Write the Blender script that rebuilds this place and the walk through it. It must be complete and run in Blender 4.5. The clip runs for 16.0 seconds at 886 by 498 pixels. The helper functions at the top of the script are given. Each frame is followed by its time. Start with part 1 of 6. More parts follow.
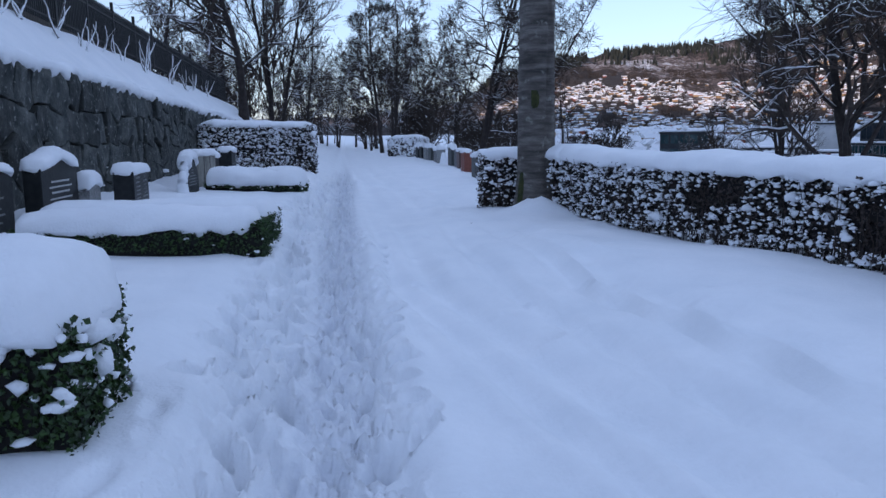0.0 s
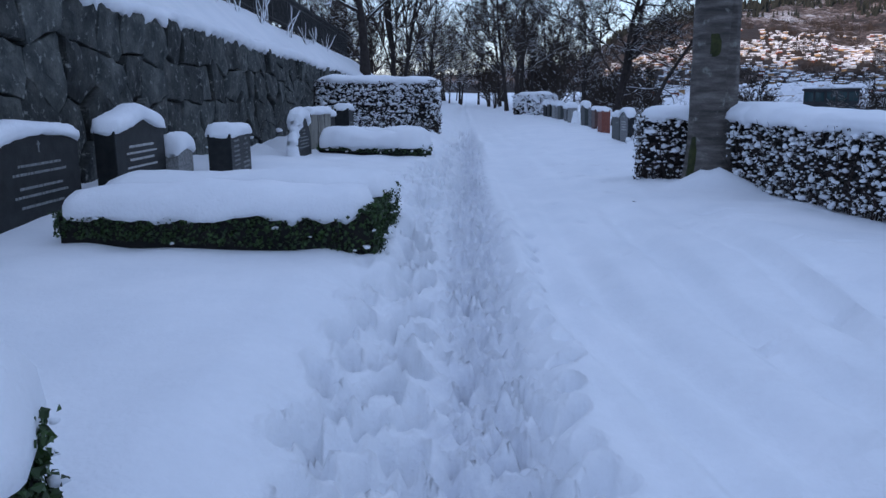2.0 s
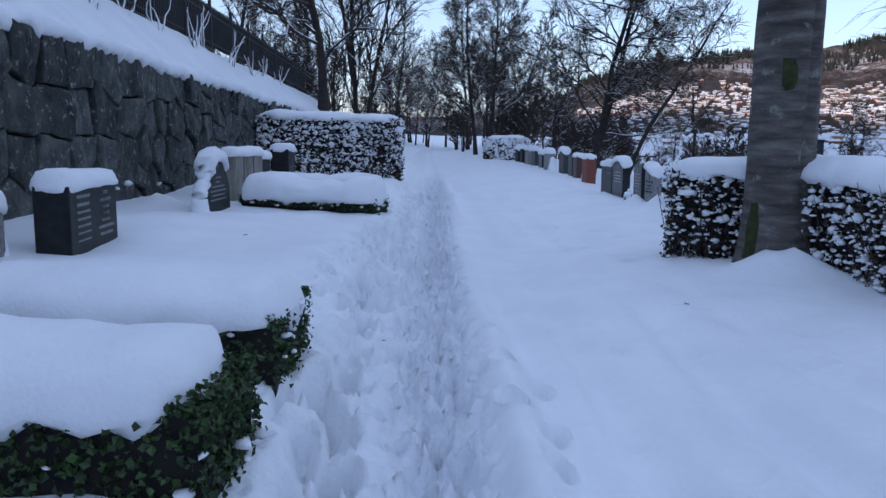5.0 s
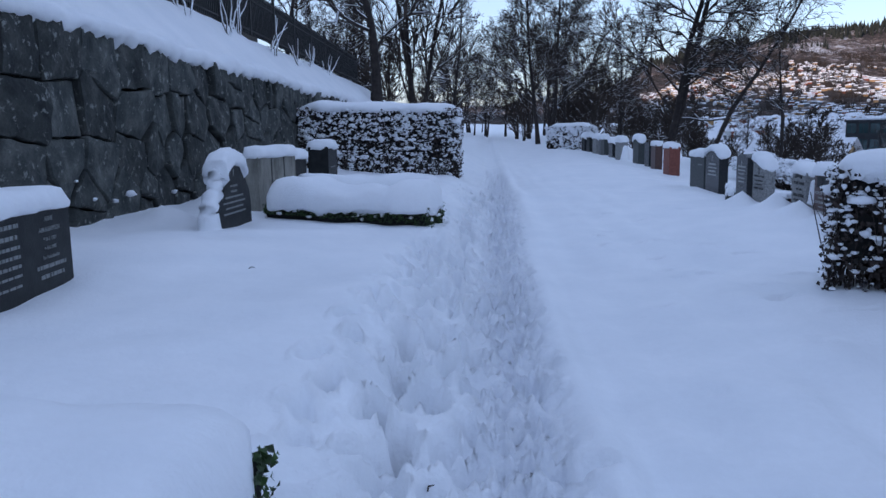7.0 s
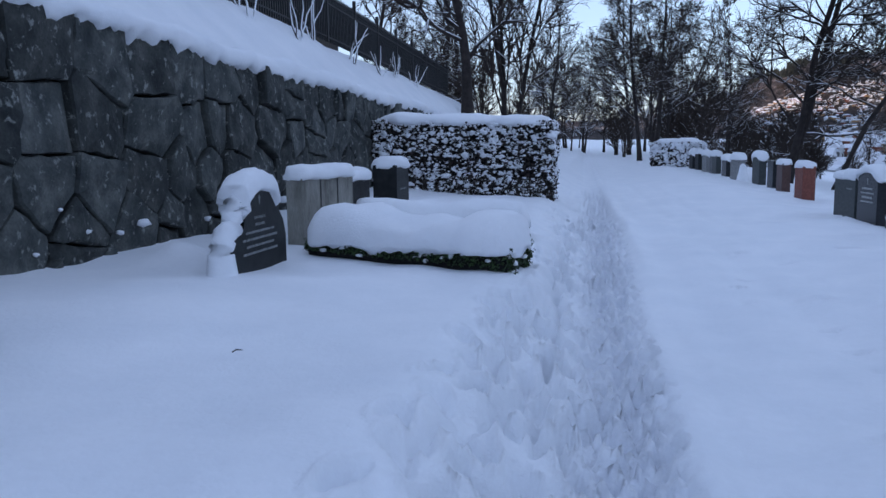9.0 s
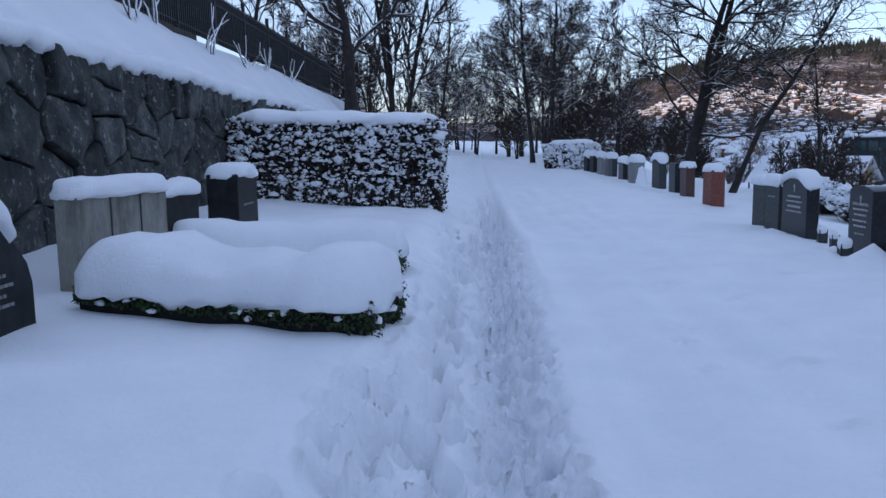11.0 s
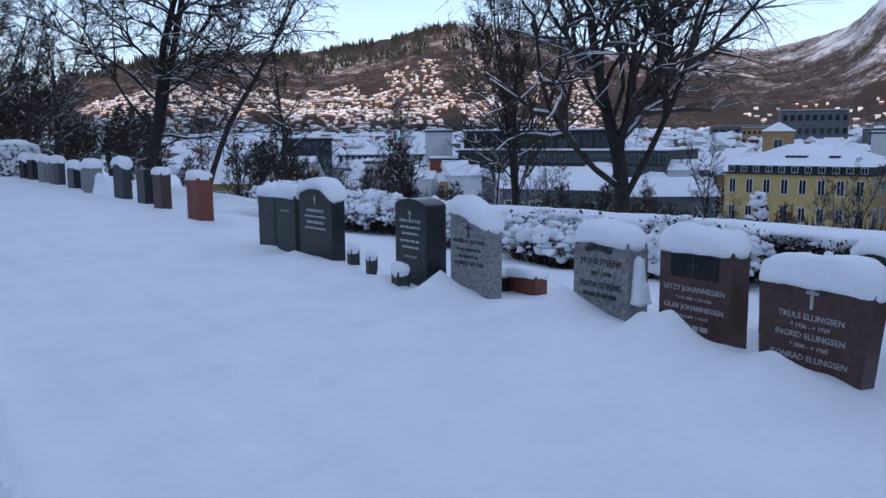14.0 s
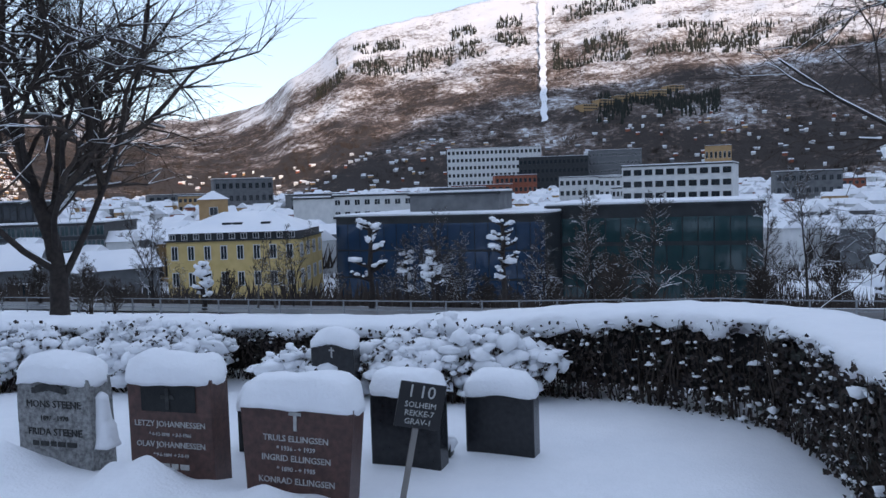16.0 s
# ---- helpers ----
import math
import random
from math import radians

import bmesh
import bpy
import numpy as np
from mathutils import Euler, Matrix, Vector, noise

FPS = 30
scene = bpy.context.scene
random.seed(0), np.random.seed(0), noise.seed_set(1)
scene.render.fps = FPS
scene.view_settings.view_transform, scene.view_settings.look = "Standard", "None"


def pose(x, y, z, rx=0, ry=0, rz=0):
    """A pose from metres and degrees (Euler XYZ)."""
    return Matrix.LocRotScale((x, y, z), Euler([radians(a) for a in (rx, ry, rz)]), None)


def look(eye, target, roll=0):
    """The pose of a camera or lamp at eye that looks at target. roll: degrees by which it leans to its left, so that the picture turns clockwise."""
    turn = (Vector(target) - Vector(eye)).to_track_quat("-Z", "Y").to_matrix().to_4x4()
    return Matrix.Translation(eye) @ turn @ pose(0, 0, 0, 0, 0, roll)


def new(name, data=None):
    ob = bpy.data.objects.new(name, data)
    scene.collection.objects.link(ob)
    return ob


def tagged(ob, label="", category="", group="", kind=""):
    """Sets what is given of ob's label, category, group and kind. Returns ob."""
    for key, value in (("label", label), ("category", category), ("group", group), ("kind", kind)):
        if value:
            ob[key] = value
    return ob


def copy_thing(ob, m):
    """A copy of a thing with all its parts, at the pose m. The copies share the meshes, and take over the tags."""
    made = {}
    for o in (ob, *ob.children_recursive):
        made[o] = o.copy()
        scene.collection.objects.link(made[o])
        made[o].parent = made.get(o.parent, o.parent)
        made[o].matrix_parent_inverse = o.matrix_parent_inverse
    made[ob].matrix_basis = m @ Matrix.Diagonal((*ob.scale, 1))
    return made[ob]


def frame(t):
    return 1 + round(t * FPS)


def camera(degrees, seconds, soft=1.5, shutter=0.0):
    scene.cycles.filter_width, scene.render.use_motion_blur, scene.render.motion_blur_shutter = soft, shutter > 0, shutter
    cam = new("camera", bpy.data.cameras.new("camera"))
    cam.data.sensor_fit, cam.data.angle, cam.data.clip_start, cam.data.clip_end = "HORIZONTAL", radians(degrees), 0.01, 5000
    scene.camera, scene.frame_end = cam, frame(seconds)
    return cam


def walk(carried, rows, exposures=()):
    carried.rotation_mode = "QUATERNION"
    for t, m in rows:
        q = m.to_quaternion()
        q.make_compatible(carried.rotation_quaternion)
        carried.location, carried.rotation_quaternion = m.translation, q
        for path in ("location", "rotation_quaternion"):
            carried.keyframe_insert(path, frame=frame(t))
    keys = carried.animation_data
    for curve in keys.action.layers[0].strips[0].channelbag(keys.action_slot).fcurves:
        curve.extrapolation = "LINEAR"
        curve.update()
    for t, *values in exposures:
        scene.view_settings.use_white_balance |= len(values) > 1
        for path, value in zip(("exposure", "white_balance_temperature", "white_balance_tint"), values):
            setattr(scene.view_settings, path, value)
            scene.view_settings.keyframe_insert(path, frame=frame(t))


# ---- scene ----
cam = camera(57.4, 16.0)
PATH = [
    (0, (0.296, -7.128, 1.507), (0.525, -5.162, 1.224), -0.9),
    (0.5, (0.235, -6.543, 1.55), (0.432, -4.585, 1.195), 0.0),
    (1, (0.174, -5.904, 1.547), (0.289, -3.946, 1.155), -0.2),
    (1.5, (0.193, -5.377, 1.561), (0.2, -3.419, 1.154), -0.7),
    (2, (0.129, -4.803, 1.484), (0.066, -2.84, 1.104), -0.9),
    (2.5, (0.157, -4.219, 1.478), (0.189, -2.244, 1.161), -1.6),
    (3, (0.143, -3.675, 1.473), (0.111, -1.701, 1.157), -1.1),
    (3.5, (0.096, -3.045, 1.494), (0.086, -1.067, 1.195), -0.9),
    (4, (0.168, -2.401, 1.481), (0.2, -0.423, 1.19), -0.0),
    (4.2, (0.156, -2.189, 1.46), (0.191, -0.209, 1.182), 0.3),
    (6.3, (0.116, 0.425, 1.465), (0.098, 2.399, 1.145), -0.2),
    (6.5, (0.11, 0.612, 1.485), (0.053, 2.584, 1.156), -0.3),
    (7, (0.044, 1.159, 1.489), (-0.08, 3.131, 1.184), -0.9),
    (7.5, (0.037, 1.705, 1.492), (-0.137, 3.677, 1.205), -1.0),
    (8, (-0.035, 2.266, 1.463), (-0.274, 4.232, 1.18), -0.8),
    (8.2, (-0.065, 2.506, 1.463), (-0.337, 4.468, 1.183), -0.7),
    (10.3, (0.023, 5.007, 1.519), (-0.36, 6.956, 1.282), -0.8),
    (10.5, (-0.012, 5.246, 1.5), (-0.305, 7.21, 1.267), -0.6),
    (11, (-0.035, 5.815, 1.476), (-0.133, 7.795, 1.211), -0.8),
    (11.5, (-0.003, 6.361, 1.479), (-0.009, 8.342, 1.202), -0.7),
    (12, (-0.008, 6.904, 1.498), (0.154, 8.882, 1.245), -0.3),
    (12.5, (0.036, 7.412, 1.51), (0.407, 9.359, 1.245), 0.4),
    (13, (0.069, 7.867, 1.537), (0.663, 9.756, 1.259), 0.7),
    (13.5, (0.17, 8.406, 1.517), (1.014, 10.197, 1.236), 0.1),
    (14, (0.159, 8.784, 1.499), (1.291, 10.409, 1.22), -0.5),
    (14.5, (0.268, 9.105, 1.534), (1.685, 10.491, 1.264), -1.4),
    (15, (0.34, 9.233, 1.599), (2.043, 10.249, 1.341), -2.4),
    (15.5, (0.434, 9.198, 1.711), (2.29, 9.906, 1.485), -2.6),
    (16, (0.465, 9.167, 1.788), (2.373, 9.75, 1.647), -1.8),
]
walk(cam, [(t, look(eye, target, roll)) for t, eye, target, roll in PATH], exposures=[(0, 1.42, 5870, 17.3), (11, 1.42, 5950, 17.3), (14.5, 1.43, 6100, 17.3), (15.5, 1.74, 6480, 16), (16, 1.68, 6650, 14.5)])

# ---- world and sun: low winter sun from behind a ridge, the cemetery lies in its shade ----
SUN_EL, SUN_ROT = 15.0, 225.0
world = bpy.data.worlds.new("winter_sky")
scene.world = world
world.use_nodes = True
wn = world.node_tree.nodes
sky = wn.new("ShaderNodeTexSky")
sky.sky_type, sky.sun_disc = "NISHITA", False
sky.sun_elevation, sky.sun_rotation = radians(SUN_EL), radians(SUN_ROT)
sky.air_density, sky.dust_density, sky.ozone_density = 1.0, 0.0, 2.0
even_sky = wn.new("ShaderNodeMixRGB")
even_sky.inputs[0].default_value, even_sky.inputs[2].default_value = 0.78, (1.10, 1.34, 1.73, 1)  # constant pale blue, added to even out the sky's brightness
world.node_tree.links.new(sky.outputs[0], even_sky.inputs[1])
world.node_tree.links.new(even_sky.outputs[0], wn["Background"].inputs[0])
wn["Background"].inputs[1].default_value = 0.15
sun = new("sun", bpy.data.lights.new("sun", "SUN"))
sun.data.energy, sun.data.angle, sun.data.color = 1.45, radians(0.5), (1.0, 0.78, 0.58)
sun.matrix_world = look((0, 0, 0), (math.cos(radians(SUN_EL)) * 0.7071, math.cos(radians(SUN_EL)) * 0.7071, -math.sin(radians(SUN_EL))))


# ---- materials ----
def material(name, colors, scale=6.0, rough=0.7, bump=0.0, bump_scale=40.0, metal=0.0, detail=6.0, fine=0.0, spec=0.4, stretch=(1, 1, 1), island=0.0):
    """Noise between two or three colours, a finer noise over it, and relief. Scales are per metre."""
    m = bpy.data.materials.new(name)
    m.use_nodes = True
    nt = m.node_tree
    n, ln = nt.nodes, nt.links
    b = n["Principled BSDF"]
    b.inputs["Roughness"].default_value, b.inputs["Metallic"].default_value = rough, metal
    b.inputs["Specular IOR Level"].default_value = spec
    tc = n.new("ShaderNodeTexCoord")
    mp = n.new("ShaderNodeMapping")
    mp.inputs["Scale"].default_value = stretch
    ln.new(tc.outputs["Object"], mp.inputs[0])
    tex = n.new("ShaderNodeTexNoise")
    tex.inputs["Scale"].default_value, tex.inputs["Detail"].default_value = scale, detail
    ln.new(mp.outputs[0], tex.inputs["Vector"])
    ramp = n.new("ShaderNodeValToRGB")
    el = ramp.color_ramp.elements
    while len(el) < len(colors):
        el.new(0.5)
    for k, c in enumerate(colors):
        el[k].position = 0.32 + 0.36 * k / max(1, len(colors) - 1)
        el[k].color = (*c, 1)
    ln.new(tex.outputs[0], ramp.inputs[0])
    out = ramp.outputs[0]
    if fine or island:
        mix = n.new("ShaderNodeMixRGB")
        mix.blend_type = "MULTIPLY"
        mix.inputs[0].default_value = 1.0
        gain = n.new("ShaderNodeMapRange")
        amount = max(fine, island)
        gain.inputs[3].default_value, gain.inputs[4].default_value = 1 - amount, 1 + amount
        if island:
            geo = n.new("ShaderNodeNewGeometry")
            ln.new(geo.outputs["Random Per Island"], gain.inputs[0])
        else:
            tex2 = n.new("ShaderNodeTexNoise")
            tex2.inputs["Scale"].default_value = scale * 11
            ln.new(mp.outputs[0], tex2.inputs["Vector"])
            ln.new(tex2.outputs[0], gain.inputs[0])
        ln.new(out, mix.inputs[1])
        ln.new(gain.outputs[0], mix.inputs[2])
        out = mix.outputs[0]
    ln.new(out, b.inputs["Base Color"])
    if bump:
        tex3 = n.new("ShaderNodeTexNoise")
        tex3.inputs["Scale"].default_value, tex3.inputs["Detail"].default_value = bump_scale, 5
        ln.new(mp.outputs[0], tex3.inputs["Vector"])
        bp = n.new("ShaderNodeBump")
        bp.inputs["Strength"].default_value, bp.inputs["Distance"].default_value = bump, 0.02
        ln.new(tex3.outputs[0], bp.inputs["Height"])
        ln.new(bp.outputs[0], b.inputs["Normal"])
    return m


SNOW = material("snow", [(0.85, 0.87, 0.90), (0.92, 0.93, 0.95)], 1.5, 0.55, 0.35, 45, fine=0.03, spec=0.3)
SNOW_FAR = material("far_snow", [(0.78, 0.80, 0.84), (0.88, 0.88, 0.90)], 0.2, 0.7)
ROCK = material("wall_stone", [(0.026, 0.030, 0.030), (0.056, 0.061, 0.057), (0.105, 0.108, 0.098)], 3.4, 0.9, 1.0, 14, fine=0.45)
JOINT = material("dark_joint", [(0.012, 0.013, 0.014), (0.03, 0.03, 0.03)], 8, 0.95, 0.5)
BOX_LEAF = material("boxwood_leaf", [(0.018, 0.040, 0.012), (0.045, 0.085, 0.022)], 12, 0.45, island=0.45)
HEDGE_LEAF = material("hedge_leaf", [(0.018, 0.017, 0.020), (0.050, 0.034, 0.028), (0.030, 0.036, 0.030)], 7, 0.7, island=0.5)
# shade inside the hedges, put into the colour of a solid fill
HEDGE_INNER_SHADE = material("hedge_inner_shade", [(0.008, 0.008, 0.009), (0.020, 0.017, 0.015)], 9, 0.95)
TWIG = material("twig", [(0.030, 0.022, 0.018), (0.065, 0.048, 0.038)], 9, 0.85)
BARK = material("bark", [(0.045, 0.040, 0.036), (0.095, 0.084, 0.075), (0.17, 0.155, 0.14)], 4, 0.9, 1.0, 14, fine=0.35, stretch=(0.6, 0.6, 3.2))
DARK_BARK = material("dark_bark", [(0.018, 0.014, 0.013), (0.045, 0.035, 0.030)], 5, 0.9, 0.5, 20)
BIRCH_BARK = material("birch_bark", [(0.05, 0.045, 0.040), (0.20, 0.18, 0.165)], 4, 0.85, 0.5, 20, stretch=(1, 1, 2.5))
MOSS = material("moss", [(0.020, 0.026, 0.008), (0.05, 0.055, 0.015)], 14, 0.95, 0.8, 60)
BLACK_STONE = material("polished_black_granite", [(0.010, 0.011, 0.013), (0.022, 0.023, 0.026)], 30, 0.22, 0.0, fine=0.3)
DARK_STONE = material("dark_slate", [(0.009, 0.010, 0.011), (0.022, 0.024, 0.024)], 9, 0.5, 0.15, 60, fine=0.3, spec=0.25)
GREEN_STONE = material("green_grey_larvikite", [(0.028, 0.034, 0.034), (0.060, 0.066, 0.063)], 25, 0.45, 0.1, 60, fine=0.35, spec=0.3)
GREY_STONE = material("grey_granite", [(0.13, 0.13, 0.13), (0.24, 0.24, 0.235), (0.33, 0.33, 0.32)], 45, 0.8, 0.6, 50, fine=0.3)
BROWN_STONE = material("red_brown_granite", [(0.055, 0.028, 0.024), (0.105, 0.052, 0.042)], 30, 0.4, 0.1, 60, fine=0.35)
RED_STONE = material("red_granite", [(0.14, 0.040, 0.028), (0.24, 0.075, 0.050)], 25, 0.45, 0.1, 60, fine=0.3)
PALE_STONE = material("pale_weathered_stone", [(0.12, 0.115, 0.095), (0.24, 0.23, 0.20), (0.31, 0.30, 0.26)], 6, 0.85, 0.5, 30, fine=0.3, stretch=(1, 1, 0.3))
WHITE_PAINT = material("white_letter_paint", [(0.36, 0.36, 0.35), (0.52, 0.52, 0.50)], 30, 0.7)
DULL_PAINT = material("dull_grey_letter", [(0.16, 0.17, 0.17), (0.30, 0.31, 0.30)], 30, 0.7)
DARK_LETTER = material("dark_letter", [(0.02, 0.02, 0.02), (0.05, 0.05, 0.05)], 30, 0.7)
IRON = material("black_iron", [(0.010, 0.010, 0.011), (0.025, 0.024, 0.024)], 20, 0.5, 0.2)
BOARD = material("weathered_boards", [(0.07, 0.062, 0.054), (0.15, 0.135, 0.115)], 5, 0.85, 0.4, 30, fine=0.3, stretch=(1, 1, 0.2))
SIGN_BLACK = material("black_enamel", [(0.008, 0.008, 0.010), (0.014, 0.014, 0.016)], 10, 0.3)
POST_WOOD = material("grey_wood", [(0.16, 0.15, 0.14), (0.30, 0.28, 0.26)], 8, 0.8, 0.3, stretch=(1, 1, 0.2))
STEEL = material("galvanised_steel", [(0.18, 0.19, 0.20), (0.28, 0.29, 0.30)], 12, 0.45, metal=0.6)


def packed_snow():
    """Fresh snow with a gritty, greyer strip where feet have packed it."""
    m = SNOW.copy()
    m.name = "trodden_snow"
    n, ln = m.node_tree.nodes, m.node_tree.links
    b = n["Principled BSDF"]
    src = b.inputs["Base Color"].links[0].from_socket
    geo, sep = n.new("ShaderNodeNewGeometry"), n.new("ShaderNodeSeparateXYZ")
    ln.new(geo.outputs["Position"], sep.inputs[0])
    t = n.new("ShaderNodeTexNoise")
    t.inputs["Scale"].default_value, t.inputs["Detail"].default_value, t.inputs["Roughness"].default_value = 7.0, 8, 0.7
    ln.new(geo.outputs["Position"], t.inputs["Vector"])

    def node(op, a, c):
        q = n.new("ShaderNodeMath")
        q.operation, q.use_clamp = op, op == "MULTIPLY"
        for i, v in enumerate((a, c)):
            if isinstance(v, float):
                q.inputs[i].default_value = v
            else:
                ln.new(v, q.inputs[i])
        return q.outputs[0]

    off = n.new("ShaderNodeMath")
    off.operation = "ABSOLUTE"
    ln.new(node("SUBTRACT", sep.outputs[0], 0.17), off.inputs[0])
    strip = n.new("ShaderNodeMapRange")
    strip.inputs[1].default_value, strip.inputs[2].default_value, strip.inputs[3].default_value, strip.inputs[4].default_value = 0.34, 0.10, 0.0, 1.0
    ln.new(off.outputs[0], strip.inputs[0])
    grit = n.new("ShaderNodeMapRange")
    grit.inputs[1].default_value, grit.inputs[2].default_value = 0.38, 0.62
    ln.new(t.outputs[0], grit.inputs[0])
    near = n.new("ShaderNodeMapRange")
    near.inputs[1].default_value, near.inputs[2].default_value, near.inputs[3].default_value, near.inputs[4].default_value = 30.0, 20.0, 0.0, 1.0
    ln.new(sep.outputs[1], near.inputs[0])
    fac = node("MULTIPLY", node("MULTIPLY", strip.outputs[0], node("ADD", grit.outputs[0], 0.25)), near.outputs[0])
    mix = n.new("ShaderNodeMixRGB")
    ln.new(fac, mix.inputs[0])
    ln.new(src, mix.inputs[1])
    mix.inputs[2].default_value = (0.75, 0.77, 0.82, 1)
    ln.new(mix.outputs[0], b.inputs["Base Color"])
    # broken crust: on the packed line and in the churned band beside it
    band = n.new("ShaderNodeMapRange")
    band.inputs[1].default_value, band.inputs[2].default_value, band.inputs[3].default_value, band.inputs[4].default_value = 0.70, 0.35, 0.10, 1.0
    wide = n.new("ShaderNodeMath")
    wide.operation = "ABSOLUTE"
    ln.new(node("SUBTRACT", sep.outputs[0], -0.15), wide.inputs[0])
    ln.new(wide.outputs[0], band.inputs[0])
    t2 = n.new("ShaderNodeTexNoise")
    t2.inputs["Scale"].default_value, t2.inputs["Detail"].default_value, t2.inputs["Roughness"].default_value = 13.0, 5, 0.6
    ln.new(geo.outputs["Position"], t2.inputs["Vector"])
    bump = n.new("ShaderNodeBump")
    bump.inputs["Strength"].default_value, bump.inputs["Distance"].default_value = 0.55, 0.04
    ln.new(node("MULTIPLY", t2.outputs[0], band.outputs[0]), bump.inputs["Height"])
    ln.new(b.inputs["Normal"].links[0].from_socket, bump.inputs["Normal"])
    ln.new(bump.outputs[0], b.inputs["Normal"])
    return m


GROUND_SNOW = packed_snow()


def add_spots(m, color, scale, low, high, vary):
    """Pale lichen and lime patches, and a tone of its own for each piece."""
    n, ln = m.node_tree.nodes, m.node_tree.links
    b = n["Principled BSDF"]
    src = b.inputs["Base Color"].links[0].from_socket
    tc = n.new("ShaderNodeTexCoord")
    t = n.new("ShaderNodeTexNoise")
    t.inputs["Scale"].default_value, t.inputs["Detail"].default_value, t.inputs["Roughness"].default_value = scale, 7, 0.65
    ln.new(tc.outputs["Object"], t.inputs["Vector"])
    mr = n.new("ShaderNodeMapRange")
    mr.inputs[1].default_value, mr.inputs[2].default_value = low, high
    ln.new(t.outputs[0], mr.inputs[0])
    mx = n.new("ShaderNodeMixRGB")
    mx.inputs[2].default_value = (*color, 1)
    ln.new(mr.outputs[0], mx.inputs[0])
    info = n.new("ShaderNodeObjectInfo")
    gain = n.new("ShaderNodeMapRange")
    gain.inputs[3].default_value, gain.inputs[4].default_value = 1 - vary, 1 + vary
    ln.new(info.outputs["Random"], gain.inputs[0])
    mul = n.new("ShaderNodeMixRGB")
    mul.blend_type = "MULTIPLY"
    mul.inputs[0].default_value = 1.0
    ln.new(src, mul.inputs[1])
    ln.new(gain.outputs[0], mul.inputs[2])
    ln.new(mul.outputs[0], mx.inputs[1])
    ln.new(mx.outputs[0], b.inputs["Base Color"])


add_spots(ROCK, (0.24, 0.25, 0.23), 10.0, 0.58, 0.66, 0.4)
add_spots(BARK, (0.24, 0.24, 0.21), 6.0, 0.60, 0.70, 0.0)


# ---- mesh helpers ----
def mesh_of(name, verts, faces, mat, smooth=False):
    me = bpy.data.meshes.new(name)
    me.from_pydata(verts, [], faces)
    mats = mat if isinstance(mat, (list, tuple)) else [mat]
    for m in mats:
        me.materials.append(m)
    if smooth:
        me.polygons.foreach_set("use_smooth", [True] * len(me.polygons))
    me.update()
    return me


def part(name, bm, mat, parent=None, label="", smooth=False):
    """A bmesh, or (verts, faces), as one mesh object under a thing or a part."""
    if isinstance(bm, tuple):
        me = mesh_of(name, bm[0], bm[1], mat, smooth)
    elif isinstance(bm, bpy.types.Mesh):
        me = bm
    else:
        me = bpy.data.meshes.new(name)
        bm.to_mesh(me)
        bm.free()
        me.materials.append(mat)
        if smooth:
            me.polygons.foreach_set("use_smooth", [True] * len(me.polygons))
    ob = new(name, me)
    if parent is not None:
        ob.parent = parent
    if label:
        ob["label"] = label
    return ob


def empty(name, m, label, category, group="", kind=""):
    e = new(name)
    e.empty_display_size = 0.2
    e.matrix_world = m
    return tagged(e, label, category, group, kind)


def box(bm, x0, x1, y0, y1, z0, z1, bevel=0.0):
    vs = [bm.verts.new((x, y, z)) for z in (z0, z1) for y in (y0, y1) for x in (x0, x1)]
    fs = [bm.faces.new([vs[i] for i in q]) for q in ((0, 2, 3, 1), (4, 5, 7, 6), (0, 1, 5, 4), (2, 6, 7, 3), (0, 4, 6, 2), (1, 3, 7, 5))]
    if bevel:
        es = list({e for f in fs for e in f.edges})
        bmesh.ops.bevel(bm, geom=es, offset=bevel, segments=2, affect="EDGES", profile=0.6)
    return bm


def boxed(*a, **k):
    return box(bmesh.new(), *a, **k)


def nz(x, y, z=0.0, s=1.0):
    return noise.noise((x * s, y * s, z * s))


def smooth_step(a, b, x):
    t = np.clip((np.asarray(x, float) - a) / (b - a), 0, 1)
    return t * t * (3 - 2 * t)


# ---- ground ----
def path_x(y):
    return np.interp(y, (-9, -2.5, 0.5, 6, 10, 15, 20, 30, 60), (0.32, 0.31, 0.18, 0.13, 0.14, 0.2, 0.1, 0.0, -0.3))


def wall_top(y):
    return np.interp(y, (-9, 5, 21, 40, 60), (2.80, 2.72, 2.38, 2.0, 1.0))


